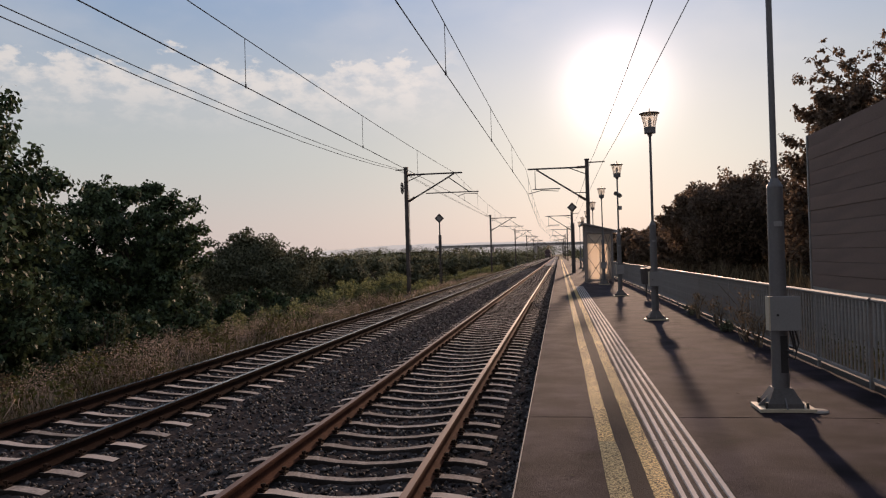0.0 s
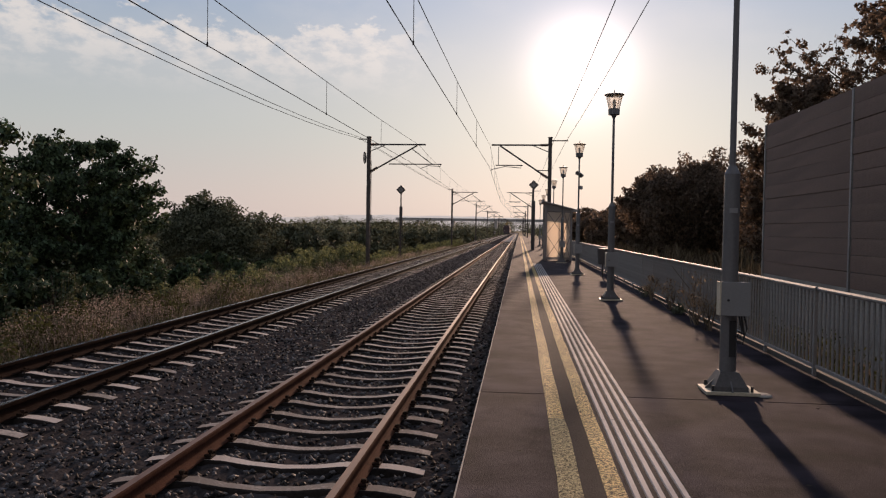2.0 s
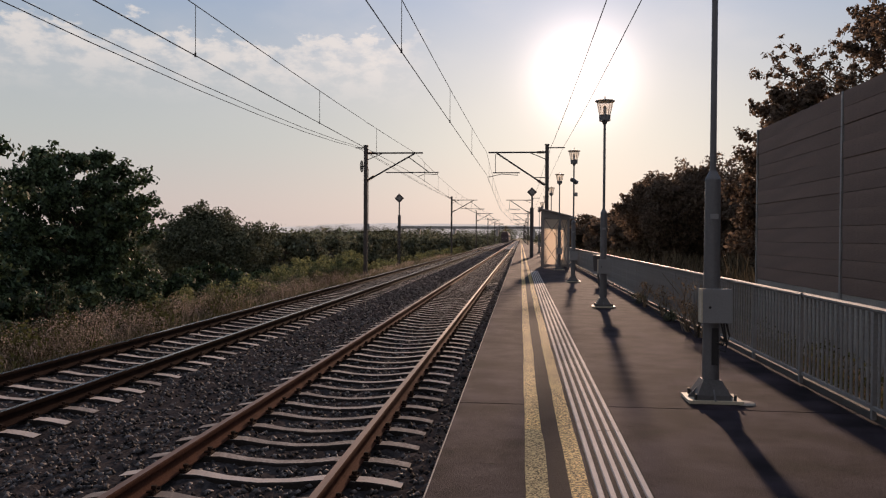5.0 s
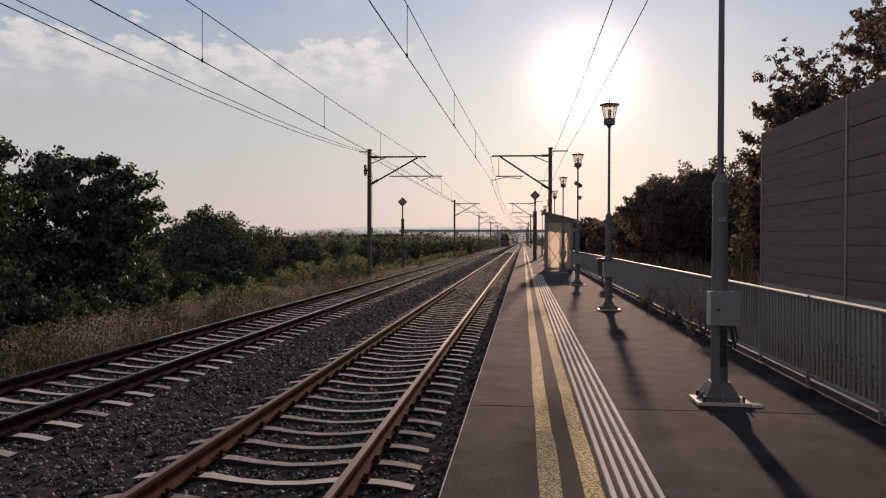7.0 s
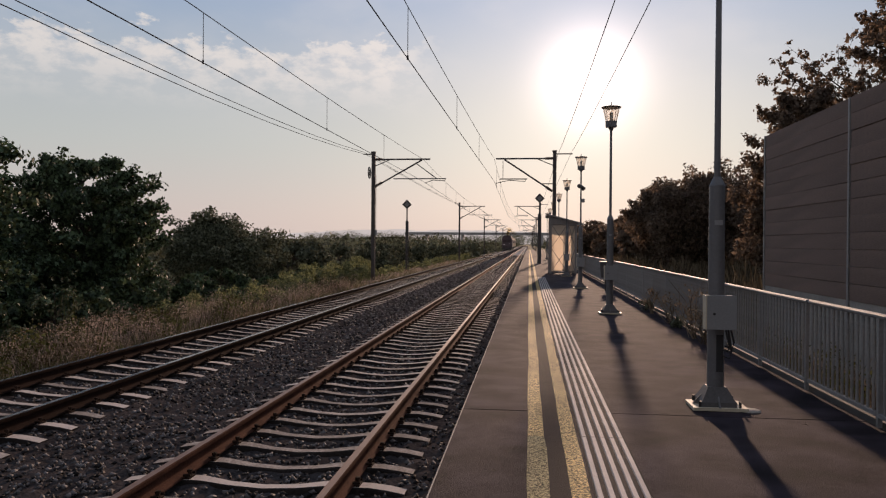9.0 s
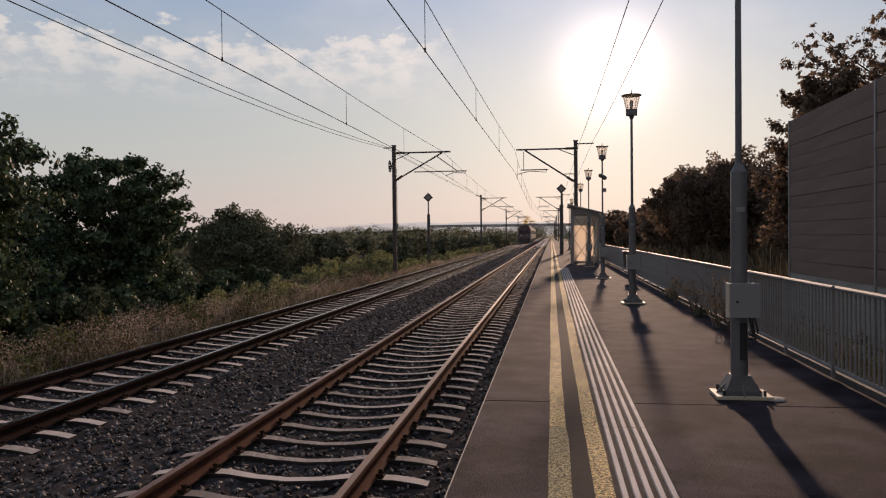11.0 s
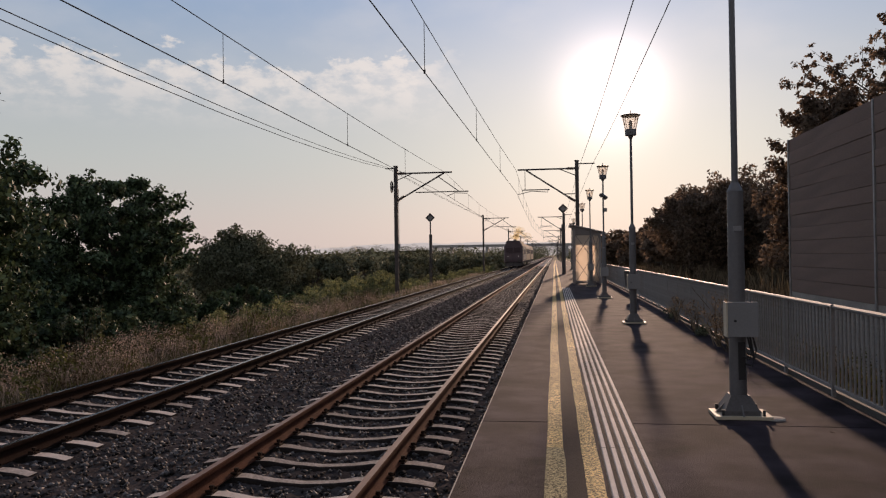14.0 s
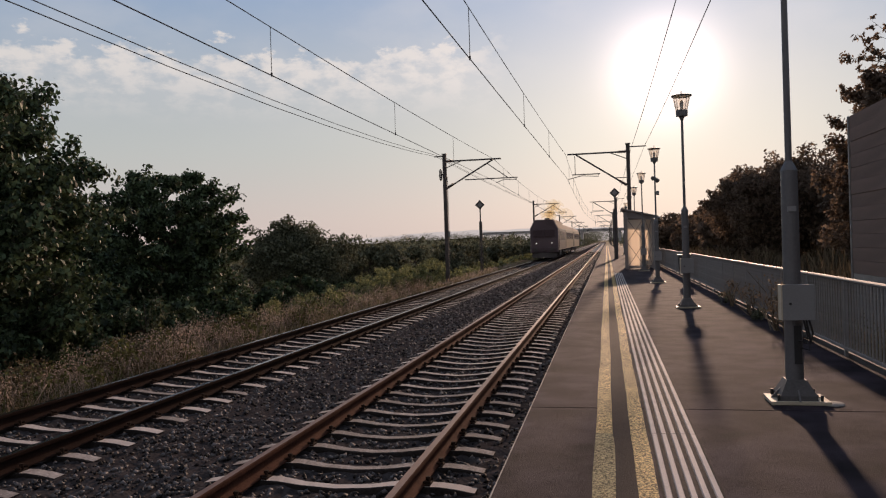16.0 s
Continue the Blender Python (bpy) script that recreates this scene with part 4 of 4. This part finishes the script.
def plants():
    # bank beyond the far track
    branching_tree("walnut_tree", "large dark green walnut tree leaning over the grassy bank", -14.0, 14.6, 8.6, 3.75, 3.6, 0.0, 78, 12, 98000, 0.074, M_LEAF_A, 11, "bank trees", tuft=(0.2, 0.36), droop=0.35)
    tree("walnut_tree", "broad dark green tree at the foot of the bank", -15.6, 9.0, 8.2, 4.0, 3.8, 0.4, 60, 30000, 0.08, M_LEAF_A, 12, "bank trees")
    branching_tree("broadleaf_tree", "rounded dark broadleaf tree with a ragged open crown", -16.9, 27.5, 7.4, 4.0, 3.8, 0.4, 60, 11, 70000, 0.085, M_LEAF_A, 13, "bank trees", tuft=(0.18, 0.34), flat=0.4)
    tree("broadleaf_tree", "low spreading dark tree in the hedge beyond the tracks", -21.5, 35, 5.0, 4.0, 3.4, 0.5, 45, 10000, 0.17, M_LEAF_A, 18, "bank trees")
    tree("broadleaf_tree", "dark leafy tree between larger trees on the bank", -17.4, 21.0, 6.4, 3.8, 3.2, 0.2, 80, 32000, 0.09, M_LEAF_A, 19, "bank trees", boughs=8)
    tree("willow_bush", "dense grey-green bush in the hedge beyond the tracks", -17.3, 42, 5.9, 3.8, 4.2, 0.0, 60, 42000, 0.08, M_LEAF_B, 14, "bank bushes", "bush", bias=0.3, boughs=14)
    rng = random.Random(5)
    for k in range(9):
        y = 17 + k * 4.6
        tree("hedge_bush", "dark shady bush at the foot of the bank", -13.0 - rng.random() * 1.2 - k * 0.1, y, 2.2 + rng.random() * 0.8, 2.3, 2.8, 0.0, 24, 9000, 0.085, M_LEAF_A, 40 + k, "bank bushes", "bush")
    for k in range(26):
        y = 50 + k * 4.2 + 0.12 * k * k
        tree("hedge_bush", "grey-green bush in the long hedge beyond the tracks", -13.8 - rng.random() * 6 - k * 0.05, y, 3.4 + rng.random() * 0.9, 3.4 + 0.05 * k, 4.2, 0.0, 30, 7500, 0.135, M_LEAF_B, 70 + k, "bank bushes", "bush")
    # beyond the fence
    branching_tree("poplar_tree", "tall poplar with glossy brown-green leaves behind the noise barrier", 12.2, 25.5, 9.7, 5.0, 3.6, 1.0, 60, 12, 48000, 0.07, M_LEAF_C, 21, "trees beyond the fence", tuft=(0.1, 0.19), flat=0.3, rise=0.45)
    branching_tree("poplar_tree", "tall leaning poplar rising over the noise barrier", 13.3, 22.0, 13.2, 4.3, 3.4, 3.0, 60, 12, 48000, 0.07, M_LEAF_C, 22, "trees beyond the fence", tuft=(0.1, 0.19), flat=0.3, rise=0.45)
    branching_tree("elder_bush", "brown-green bush beside the end of the noise barrier", 8.7, 24.5, 7.1, 2.3, 2.6, 0.0, 40, 10, 34000, 0.075, M_LEAF_C, 23, "trees beyond the fence", "bush", tuft=(0.15, 0.28), rise=0.6)
    tree("broadleaf_tree", "dense rounded tree beyond the fence", 9.9, 43.5, 6.7, 3.6, 4.2, 0.0, 85, 40000, 0.095, M_LEAF_C, 24, "trees beyond the fence", bias=-0.25, boughs=8)
    tree("broadleaf_tree", "dense low tree at the end of the hedge", 8.1, 46.0, 6.9, 2.4, 3.0, 0.0, 60, 26000, 0.095, M_LEAF_C, 26, "trees beyond the fence", bias=-0.25, boughs=6)
    tree("broadleaf_tree", "dense rounded tree beyond the fence", 13.2, 39.5, 6.6, 3.8, 3.8, 0.0, 70, 32000, 0.095, M_LEAF_C, 25, "trees beyond the fence", bias=-0.25)
    for k in range(12):
        tree("hedge_bush", "brown-green bush in the hedge beyond the platform", 8.4 + rng.random() * 1.6, 56 + k * 9, 4.6 + rng.random() * 0.8, 3.0, 4.8, 0.0, 22, 3600, 0.22, M_LEAF_C, 110 + k, "trees beyond the fence", "bush")


def far_woods():
    rng = np.random.default_rng(8)
    n = 1500
    y = 60 + 840 * rng.random(n) ** 1.5
    x = np.where(rng.random(n) < 0.65, -24 - rng.random(n) * y * 0.6, 16 + rng.random(n) * y * 0.35)
    y[-260:] = rng.uniform(780, 1500, 260)
    x[-260:] = rng.uniform(-0.3, 0.3, 260) * y[-260:]
    y[:340] = rng.uniform(150, 720, 340)
    x[:220] = rng.uniform(-26, -12.5, 220)
    x[220:340] = rng.uniform(6.5, 18, 120)
    r = rng.uniform(1.8, 3.0, n) * (1 + y / 700)
    r[:340] *= 0.75
    x[340:500], y[340:500] = rng.uniform(-95, -22, 160), rng.uniform(180, 430, 160)
    r[340:500] = rng.uniform(2.8, 4.2, 160)
    r[-260:] *= 1.75
    cs = np.stack([x, y, -2.2 + r * rng.uniform(0.5, 0.85, n)], -1)
    v, f = leaf_cloud(rng, cs, r, 180000, 0.5, shell=0.9)
    tagged(raw("far_woods", v, f, M_LEAF_B), "far grey-green scrub and trees on the plain", "woods", kind="stuff")


def grasses():
    rng = np.random.default_rng(4)

    def blades(name, label, n, xr, yr, hr, w, mat_, power=1.6, lean=0.25, head=0.0):
        y = yr[0] + (yr[1] - yr[0]) * rng.random(n) ** power
        x = xr[0] + (xr[1] - xr[0]) * rng.random(n)
        clump = np.array([noise.noise((a * 0.9, b * 0.6, 3.0)) for a, b in zip(x, y)])
        h = rng.uniform(*hr, n) * (1 + 0.55 * clump)
        z = np.array([terrain(a, b) for a, b in zip(x, y)])
        a = rng.uniform(0, 6.28, n)
        ln = rng.normal(0, lean, (n, 2)) * h[:, None]
        ww = w * (1 + y / 45)
        dx, dy = np.cos(a) * ww, np.sin(a) * ww
        p0 = np.stack([x - dx, y - dy, z - 0.05], -1)
        p1 = np.stack([x + dx, y + dy, z - 0.05], -1)
        k = 0.6 + head
        p2 = np.stack([x + ln[:, 0] + dx * k, y + ln[:, 1] + dy * k, z + h], -1)
        p3 = np.stack([x + ln[:, 0] - dx * k, y + ln[:, 1] - dy * k, z + h * 0.97], -1)
        v = np.stack([p0, p1, p2, p3], 1).reshape(-1, 3)
        f = (np.arange(n) * 4)[:, None] + np.array([0, 1, 2, 3])
        tagged(raw(name, v, f, mat_), label, "grass", kind="stuff")

    blades("dry_grass", "tall dry straw-coloured grass along the bank", 130000, (-11.3, -7.75), (2, 120), (0.08, 0.3), 0.0021, M_STRAW, lean=0.4)
    blades("green_grass", "green grass mixed into the dry bank", 38000, (-12, -7.7), (2, 120), (0.12, 0.42), 0.004, M_GRASS, lean=0.4)
    blades("seed_heads", "pale seed heads above the dry grass", 14000, (-10.6, -7.9), (3, 90), (0.25, 0.6), 0.0016, M_SEED, head=0.8)

    blades("fence_grass", "dry brown grass between the fence and the noise barrier", 9000, (3.35, 5.15), (3, 60), (0.15, 0.5), 0.004, M_STRAW)
    blades("fence_scrub", "green-brown rough grass beyond the fence", 16000, (5.5, 14), (17.5, 60), (0.4, 1.3), 0.012, M_SCRUB)

    def weeds(name, label, n, xr, yr, h, count, size, mat_, sd, wide=1.0):
        r2 = np.random.default_rng(sd)
        for _ in range(n):
            x, y = r2.uniform(*xr), r2.uniform(*yr)
            hh = h * r2.uniform(0.7, 1.3)
            t = thing(name, label, "weed", "bank weeds", pose(x, y, terrain(x, y)))
            k = 9
            c = np.stack([r2.normal(0, 0.22, k) * wide, r2.normal(0, 0.3, k) * wide, np.linspace(0.15, 1, k) * hh], -1)
            v, f = leaf_cloud(r2, c, np.linspace(0.2, 0.2 * min(1, wide * 1.3), k), count, size)
            raw("foliage", v, f, mat_, t)
            bm = bmesh.new()
            for j in range(0, k, 2):
                rod(bm, (c[j][0] * 0.2, c[j][1] * 0.2, -0.03), c[j] + np.array([0, 0, 0.1]), 0.009, 0.004, 4)
            part("stem", bm, M_GRASS, t)
    weeds("leafy_weed", "bright green leafy weed on the bank", 44, (-10.6, -8.8), (30, 44), 1.3, 1000, 0.038, M_WEED, 31)
    weeds("leafy_weed", "bright green leafy weed on the bank", 18, (-10.8, -9.0), (21, 30), 0.9, 700, 0.034, M_WEED, 32)
    weeds("leafy_weed", "yellow-green weed among the dry grass", 40, (-10.4, -8.4), (44, 110), 0.9, 320, 0.07, M_WEED, 33)
    weeds("leafy_weed", "dusty green weed among the dry grass", 26, (-10.8, -8.3), (9, 22), 0.75, 220, 0.045, M_GRASS, 34)
    weeds("dry_weed", "withered seedy weed among the dry grass", 180, (-10.8, -8.0), (6, 36), 0.74, 440, 0.016, M_SEED, 36)
    weeds("dry_weed", "brown withered leafy weed among the dry grass", 110, (-10.8, -8.1), (7, 38), 0.66, 320, 0.026, M_SCRUB, 38)
    weeds("leafy_weed", "dusty weed behind the fence bars", 16, (3.5, 4.9), (5, 26), 0.6, 220, 0.03, M_GRASS, 37)
    weeds("tall_weed", "tall slender weed rising from the bank", 6, (-10.7, -10.0), (15.0, 18.5), 1.7, 150, 0.04, M_LEAF_B, 35, 0.35)

    # green weeds in the joint under the fence
    for x, y, h in ((2.9, 14.0, 0.15), (2.9, 17.5, 0.25)):
        t = thing("leafy_weed", "low dark weed growing in the joint under the fence", "weed", "fence weeds", pose(x, y, 0))
        k = 7
        cc = np.stack([rng.normal(-0.03, 0.1, k) * h * 2, rng.normal(0, 0.22, k) * h * 2, rng.uniform(0.15, 0.9, k) * h], -1)
        v, f = leaf_cloud(rng, cc, np.full(k, 0.1), 260, 0.025)
        v[:, 2] = np.maximum(v[:, 2], 0.004)
        raw("foliage", v, f, M_LEAF_B, t)

    # dry twiggy plants by the fence foot
    for x, y, h in ((2.86, 12.4, 0.85), (2.86, 11.7, 0.6), (2.88, 14.7, 0.55), (2.88, 16.6, 0.5)):
        t = thing("dry_shrub", "dry twiggy shrub growing at the fence foot", "shrub", "fence shrubs", pose(x, y, 0))
        bm = bmesh.new()
        for _ in range(16):
            a = Vector((random.gauss(0, 0.03), random.gauss(0, 0.04), 0))
            b = a + Vector((random.gauss(-0.05, 0.16) * h, random.gauss(0, 0.25) * h, h * random.uniform(0.4, 0.7)))
            c = b + Vector((random.gauss(0, 0.16) * h, random.gauss(0, 0.16) * h, h * random.uniform(0.15, 0.4)))
            rod(bm, a, b, 0.006, 0.005, 4)
            rod(bm, b, c, 0.005, 0.003, 4)
        part("twig", bm, M_STRAW, t)
        k = 8
        cc = np.stack([rng.normal(0, 0.14, k) * h, rng.normal(0, 0.2, k) * h, rng.uniform(0.3, 1, k) * h], -1)
        v, f = leaf_cloud(rng, cc, np.full(k, 0.09), 160, 0.022)
        raw("foliage", v, f, M_STRAW, t)


def distance():
    # road bridge across the line, far off
    br = thing("road_bridge", "long pale concrete road bridge crossing the line far off", "bridge", m=pose(0, 462, 0))
    part("deck", B((-10, 0, 7.2), (130, 9, 1.1), 0.05), M_BRIDGE, br)
    part("parapet", B((-10, -4.6, 7.95), (130, 0.3, 0.5), 0.03), M_BRIDGE, br)
    for x in (-62, -40, -14, 8, 30, 48):
        part("pier", B((x, 0, 2.8), (1.6, 7, 7.8), 0.05), M_BRIDGE, br)
    for side in (-1, 1):
        bm = prism([(65 * side - 10, -2.4), (260 * side - 10, -2.4), (150 * side - 10, 3.0), (65 * side - 10, 5.2)], -14, 14)
        part("embankment", bm, M_SOIL, br)
    # hills on the skyline, their pale haze put in as emission
    for k, (dist, hh, seed) in enumerate(((4000, 95, 2.0), (3300, 40, 9.0))):
        xs = np.linspace(-3600, 3200, 220)
        hs = np.array([max(4, hh * (0.72 + 0.5 * noise.noise((x * 0.0009, seed, 0)) + 0.13 * noise.noise((x * 0.006, seed, 4)))) for x in xs])
        hs *= np.clip((xs + 2400) / 1400, 0.25, 1) if k == 0 else 1
        v = np.concatenate([np.stack([xs, np.full_like(xs, dist), np.full_like(xs, -3)], -1), np.stack([xs, np.full_like(xs, dist + 160), hs], -1), np.stack([xs, np.full_like(xs, dist + 420), np.full_like(xs, -3)], -1)])
        n = len(xs)
        i = np.arange(n - 1)
        f = np.concatenate([np.stack([i, i + 1, i + n + 1, i + n], -1), np.stack([i + n, i + n + 1, i + 2 * n + 1, i + 2 * n], -1)])
        tagged(raw("hill_range", v, f, M_HILL_HAZE, smooth=True), "hill range on the skyline, pale haze painted in as glow", "hills", kind="structure")


# ---- the train ----
def bogie(parent, y):
    for dy in (-1.2, 1.2):
        for sx in (-0.75, 0.75):
            part("wheel", R((sx - 0.06, y + dy, 0.46), (sx + 0.06, y + dy, 0.46), 0.46, seg=18), M_MAST, parent)
    for sx in (-0.95, 0.95):
        part("bogie_frame", B((sx, y, 0.6), (0.14, 3.5, 0.28), 0.02), M_MAST, parent)


def train():
    t = thing("diesel_train", "dark-fronted diesel train with cream coaches on the far track", "train")
    W = 1.48
    prof = [(-W, 0.95), (W, 0.95), (W, 3.25), (1.02, 4.2), (-1.02, 4.2), (-W, 3.25)]
    bm = prism(prof, 0.45, 14.6)
    loco = part("locomotive_body", bm, (M_LOCO_SIDE, M_LOCO, M_ROOF), t, "diesel locomotive body with a dark front")
    nose = prism([(-W, 0.75), (W, 0.75), (W, 3.2), (1.0, 4.15), (-1.0, 4.15), (-W, 3.2)], 0, 0.46)
    for v in nose.verts:
        if v.co.y < 0.1:
            v.co.x *= 0.94
            if v.co.z > 3:
                v.co.y += 0.28
    fr = part("cab_front", nose, M_LOCO, t, "dark red-brown cab front")
    for p in loco.data.polygons:
        p.material_index = 2 if p.normal.z > 0.3 else 0
    for x in (-0.62, 0.62):
        part("windscreen", B((x, 0.09, 2.75), (1.05, 0.08, 0.72), 0.03, Matrix.Rotation(-0.12, 3, "X")), M_WINDOW, fr, "dark cab window")
        part("headlight", R((x * 1.32, -0.06, 1.72), (x * 1.32, 0.02, 1.72), 0.055, seg=12), M_HEADLIGHT, fr, "lit white headlight")
        part("buffer", R((x * 1.4, -0.5, 1.05), (x * 1.4, 0.0, 1.05), 0.09, seg=10), M_MAST, t)
        part("buffer_head", R((x * 1.4, -0.55, 1.05), (x * 1.4, -0.5, 1.05), 0.24, seg=14), M_MAST, t)
    part("buffer_beam", B((0, 0.02, 1.0), (2.7, 0.16, 0.5), 0.02), M_LOCO, t)
    part("snow_plough", hull([Vector(p) for p in ((-1.3, 0.15, 0.2), (1.3, 0.15, 0.2), (-1.3, 0.2, 0.75), (1.3, 0.2, 0.75), (0, -0.25, 0.2), (0, -0.15, 0.72))]), M_MAST, t)
    part("coupling", R((0, -0.4, 0.95), (0, 0, 0.95), 0.07, seg=8), M_MAST, t)
    part("exhaust_stack", B((0.1, 4.0, 4.3), (0.5, 0.9, 0.28), 0.02), M_MAST, t)
    part("roof_fan", R((0, 9, 4.2), (0, 9, 4.33), 0.75, seg=18), M_MAST, t)
    for s in (-1, 1):
        for k in range(5):
            part("side_grille", B((s * (W + 0.01), 4.2 + k * 1.9, 2.5), (0.03, 1.4, 0.9), 0.01), M_MAST, t)
        part("cab_door", B((s * (W + 0.01), 1.9, 2.1), (0.03, 0.75, 2.0), 0.01), M_LOCO, t)
    part("fuel_tank", B((0, 7.5, 0.62), (2.5, 4.0, 0.62), 0.05), M_MAST, t)
    for y in (2.6, 12.2):
        bogie(t, y)
    cp = [(-1.42, 0.95), (1.42, 0.95), (1.45, 2.2), (1.4, 3.35), (1.15, 3.85), (0.65, 4.08), (-0.65, 4.08), (-1.15, 3.85), (-1.4, 3.35), (-1.45, 2.2)]
    for y0 in (15.3, 39.3):
        co = part("coach_body", prism(cp, y0, y0 + 23.3), (M_COACH, M_ROOF), t, "cream passenger coach body with a grey roof")
        for p in co.data.polygons:
            if p.normal.z > 0.35:
                p.material_index = 1
        for s in (-1, 1):
            for k in range(10):
                part("window", B((s * 1.44, y0 + 2.7 + k * 2.0, 2.55), (0.05, 1.25, 0.85), 0.015), M_WINDOW, co)
            for yy in (0.9, 22.4):
                part("coach_door", B((s * 1.44, y0 + yy, 2.15), (0.06, 0.85, 2.1), 0.015), M_LOCO_SIDE, co)
        part("gangway", B((0, y0 - 0.33, 2.2), (1.1, 0.62, 2.2), 0.04), M_BLACK, t)
        part("underframe", B((0, y0 + 11.6, 0.75), (2.2, 13.5, 0.4), 0.05), M_MAST, t)
        for yy in (3.0, 20.3):
            bogie(t, y0 + yy)
    # hot exhaust above the stack: a loose drift of thin wisps
    rng = np.random.default_rng(77)
    n = 40
    u = rng.random(n)
    c = np.stack([0.1 + 0.25 * u + rng.normal(0, 1, n) * (0.35 + 0.7 * u), 4.0 + 9.0 * u, 4.8 + 1.1 * u + rng.normal(0, 1, n) * (0.22 + 0.4 * u)], -1)
    rad = rng.uniform(0.35, 0.7, n) * (0.7 + 0.6 * u)
    e1 = rng.normal(size=(n, 3))
    e1 /= np.linalg.norm(e1, axis=1)[:, None]
    e2 = np.cross(e1, rng.normal(size=(n, 3)))
    e2 /= np.linalg.norm(e2, axis=1)[:, None]
    ang = np.arange(7) * math.tau / 7
    v = c[:, None] + rad[:, None, None] * (np.cos(ang)[None, :, None] * e1[:, None] + np.sin(ang)[None, :, None] * e2[:, None])
    f = (np.arange(n) * 7)[:, None] + np.arange(7)
    raw("exhaust_plume", v.reshape(-1, 3), f, M_SMOKE, t, "thin brown exhaust smoke")
    return t


def smoke_mat():
    m = bpy.data.materials.new("exhaust_smoke")
    m.use_nodes = True
    nt = m.node_tree
    b = nt.nodes["Principled BSDF"]
    b.inputs["Base Color"].default_value = (0.5, 0.36, 0.2, 1)
    b.inputs["Roughness"].default_value = 1
    tr = nt.nodes.new("ShaderNodeBsdfTransparent")
    ms = nt.nodes.new("ShaderNodeMixShader")
    tr.inputs[0].default_value = (0.985, 0.95, 0.88, 1)
    ms.inputs[0].default_value = 0.04
    nt.links.new(tr.outputs[0], ms.inputs[1])
    nt.links.new(b.outputs[0], ms.inputs[2])
    nt.links.new(ms.outputs[0], nt.nodes["Material Output"].inputs[0])
    return m


M_SMOKE = smoke_mat()

ground()
ballast()
platform()
distance()
noise_barrier()
shelter()
lamps()
fence()
sign_post(-9.0, 57.5, 5.5, "dark diamond railway sign on a pole beside the far track", 0.95)
sign_post(1.05, 57.0, 4.85, "dark diamond railway sign on a thick pole on the platform", 0.97)
bins()
litter()
overhead()
plants()
far_woods()
grasses()
TRAIN = train()
tracks()


def motions():
    times = [0, 0.25, 0.5] + [float(k) for k in range(1, 16)] + [15.5, 15.75, 16.0]
    walk(TRAIN, [(t, pose(-6.02, 400.0 - 20.0 * t, RAIL_Z)) for t in times])


motions()
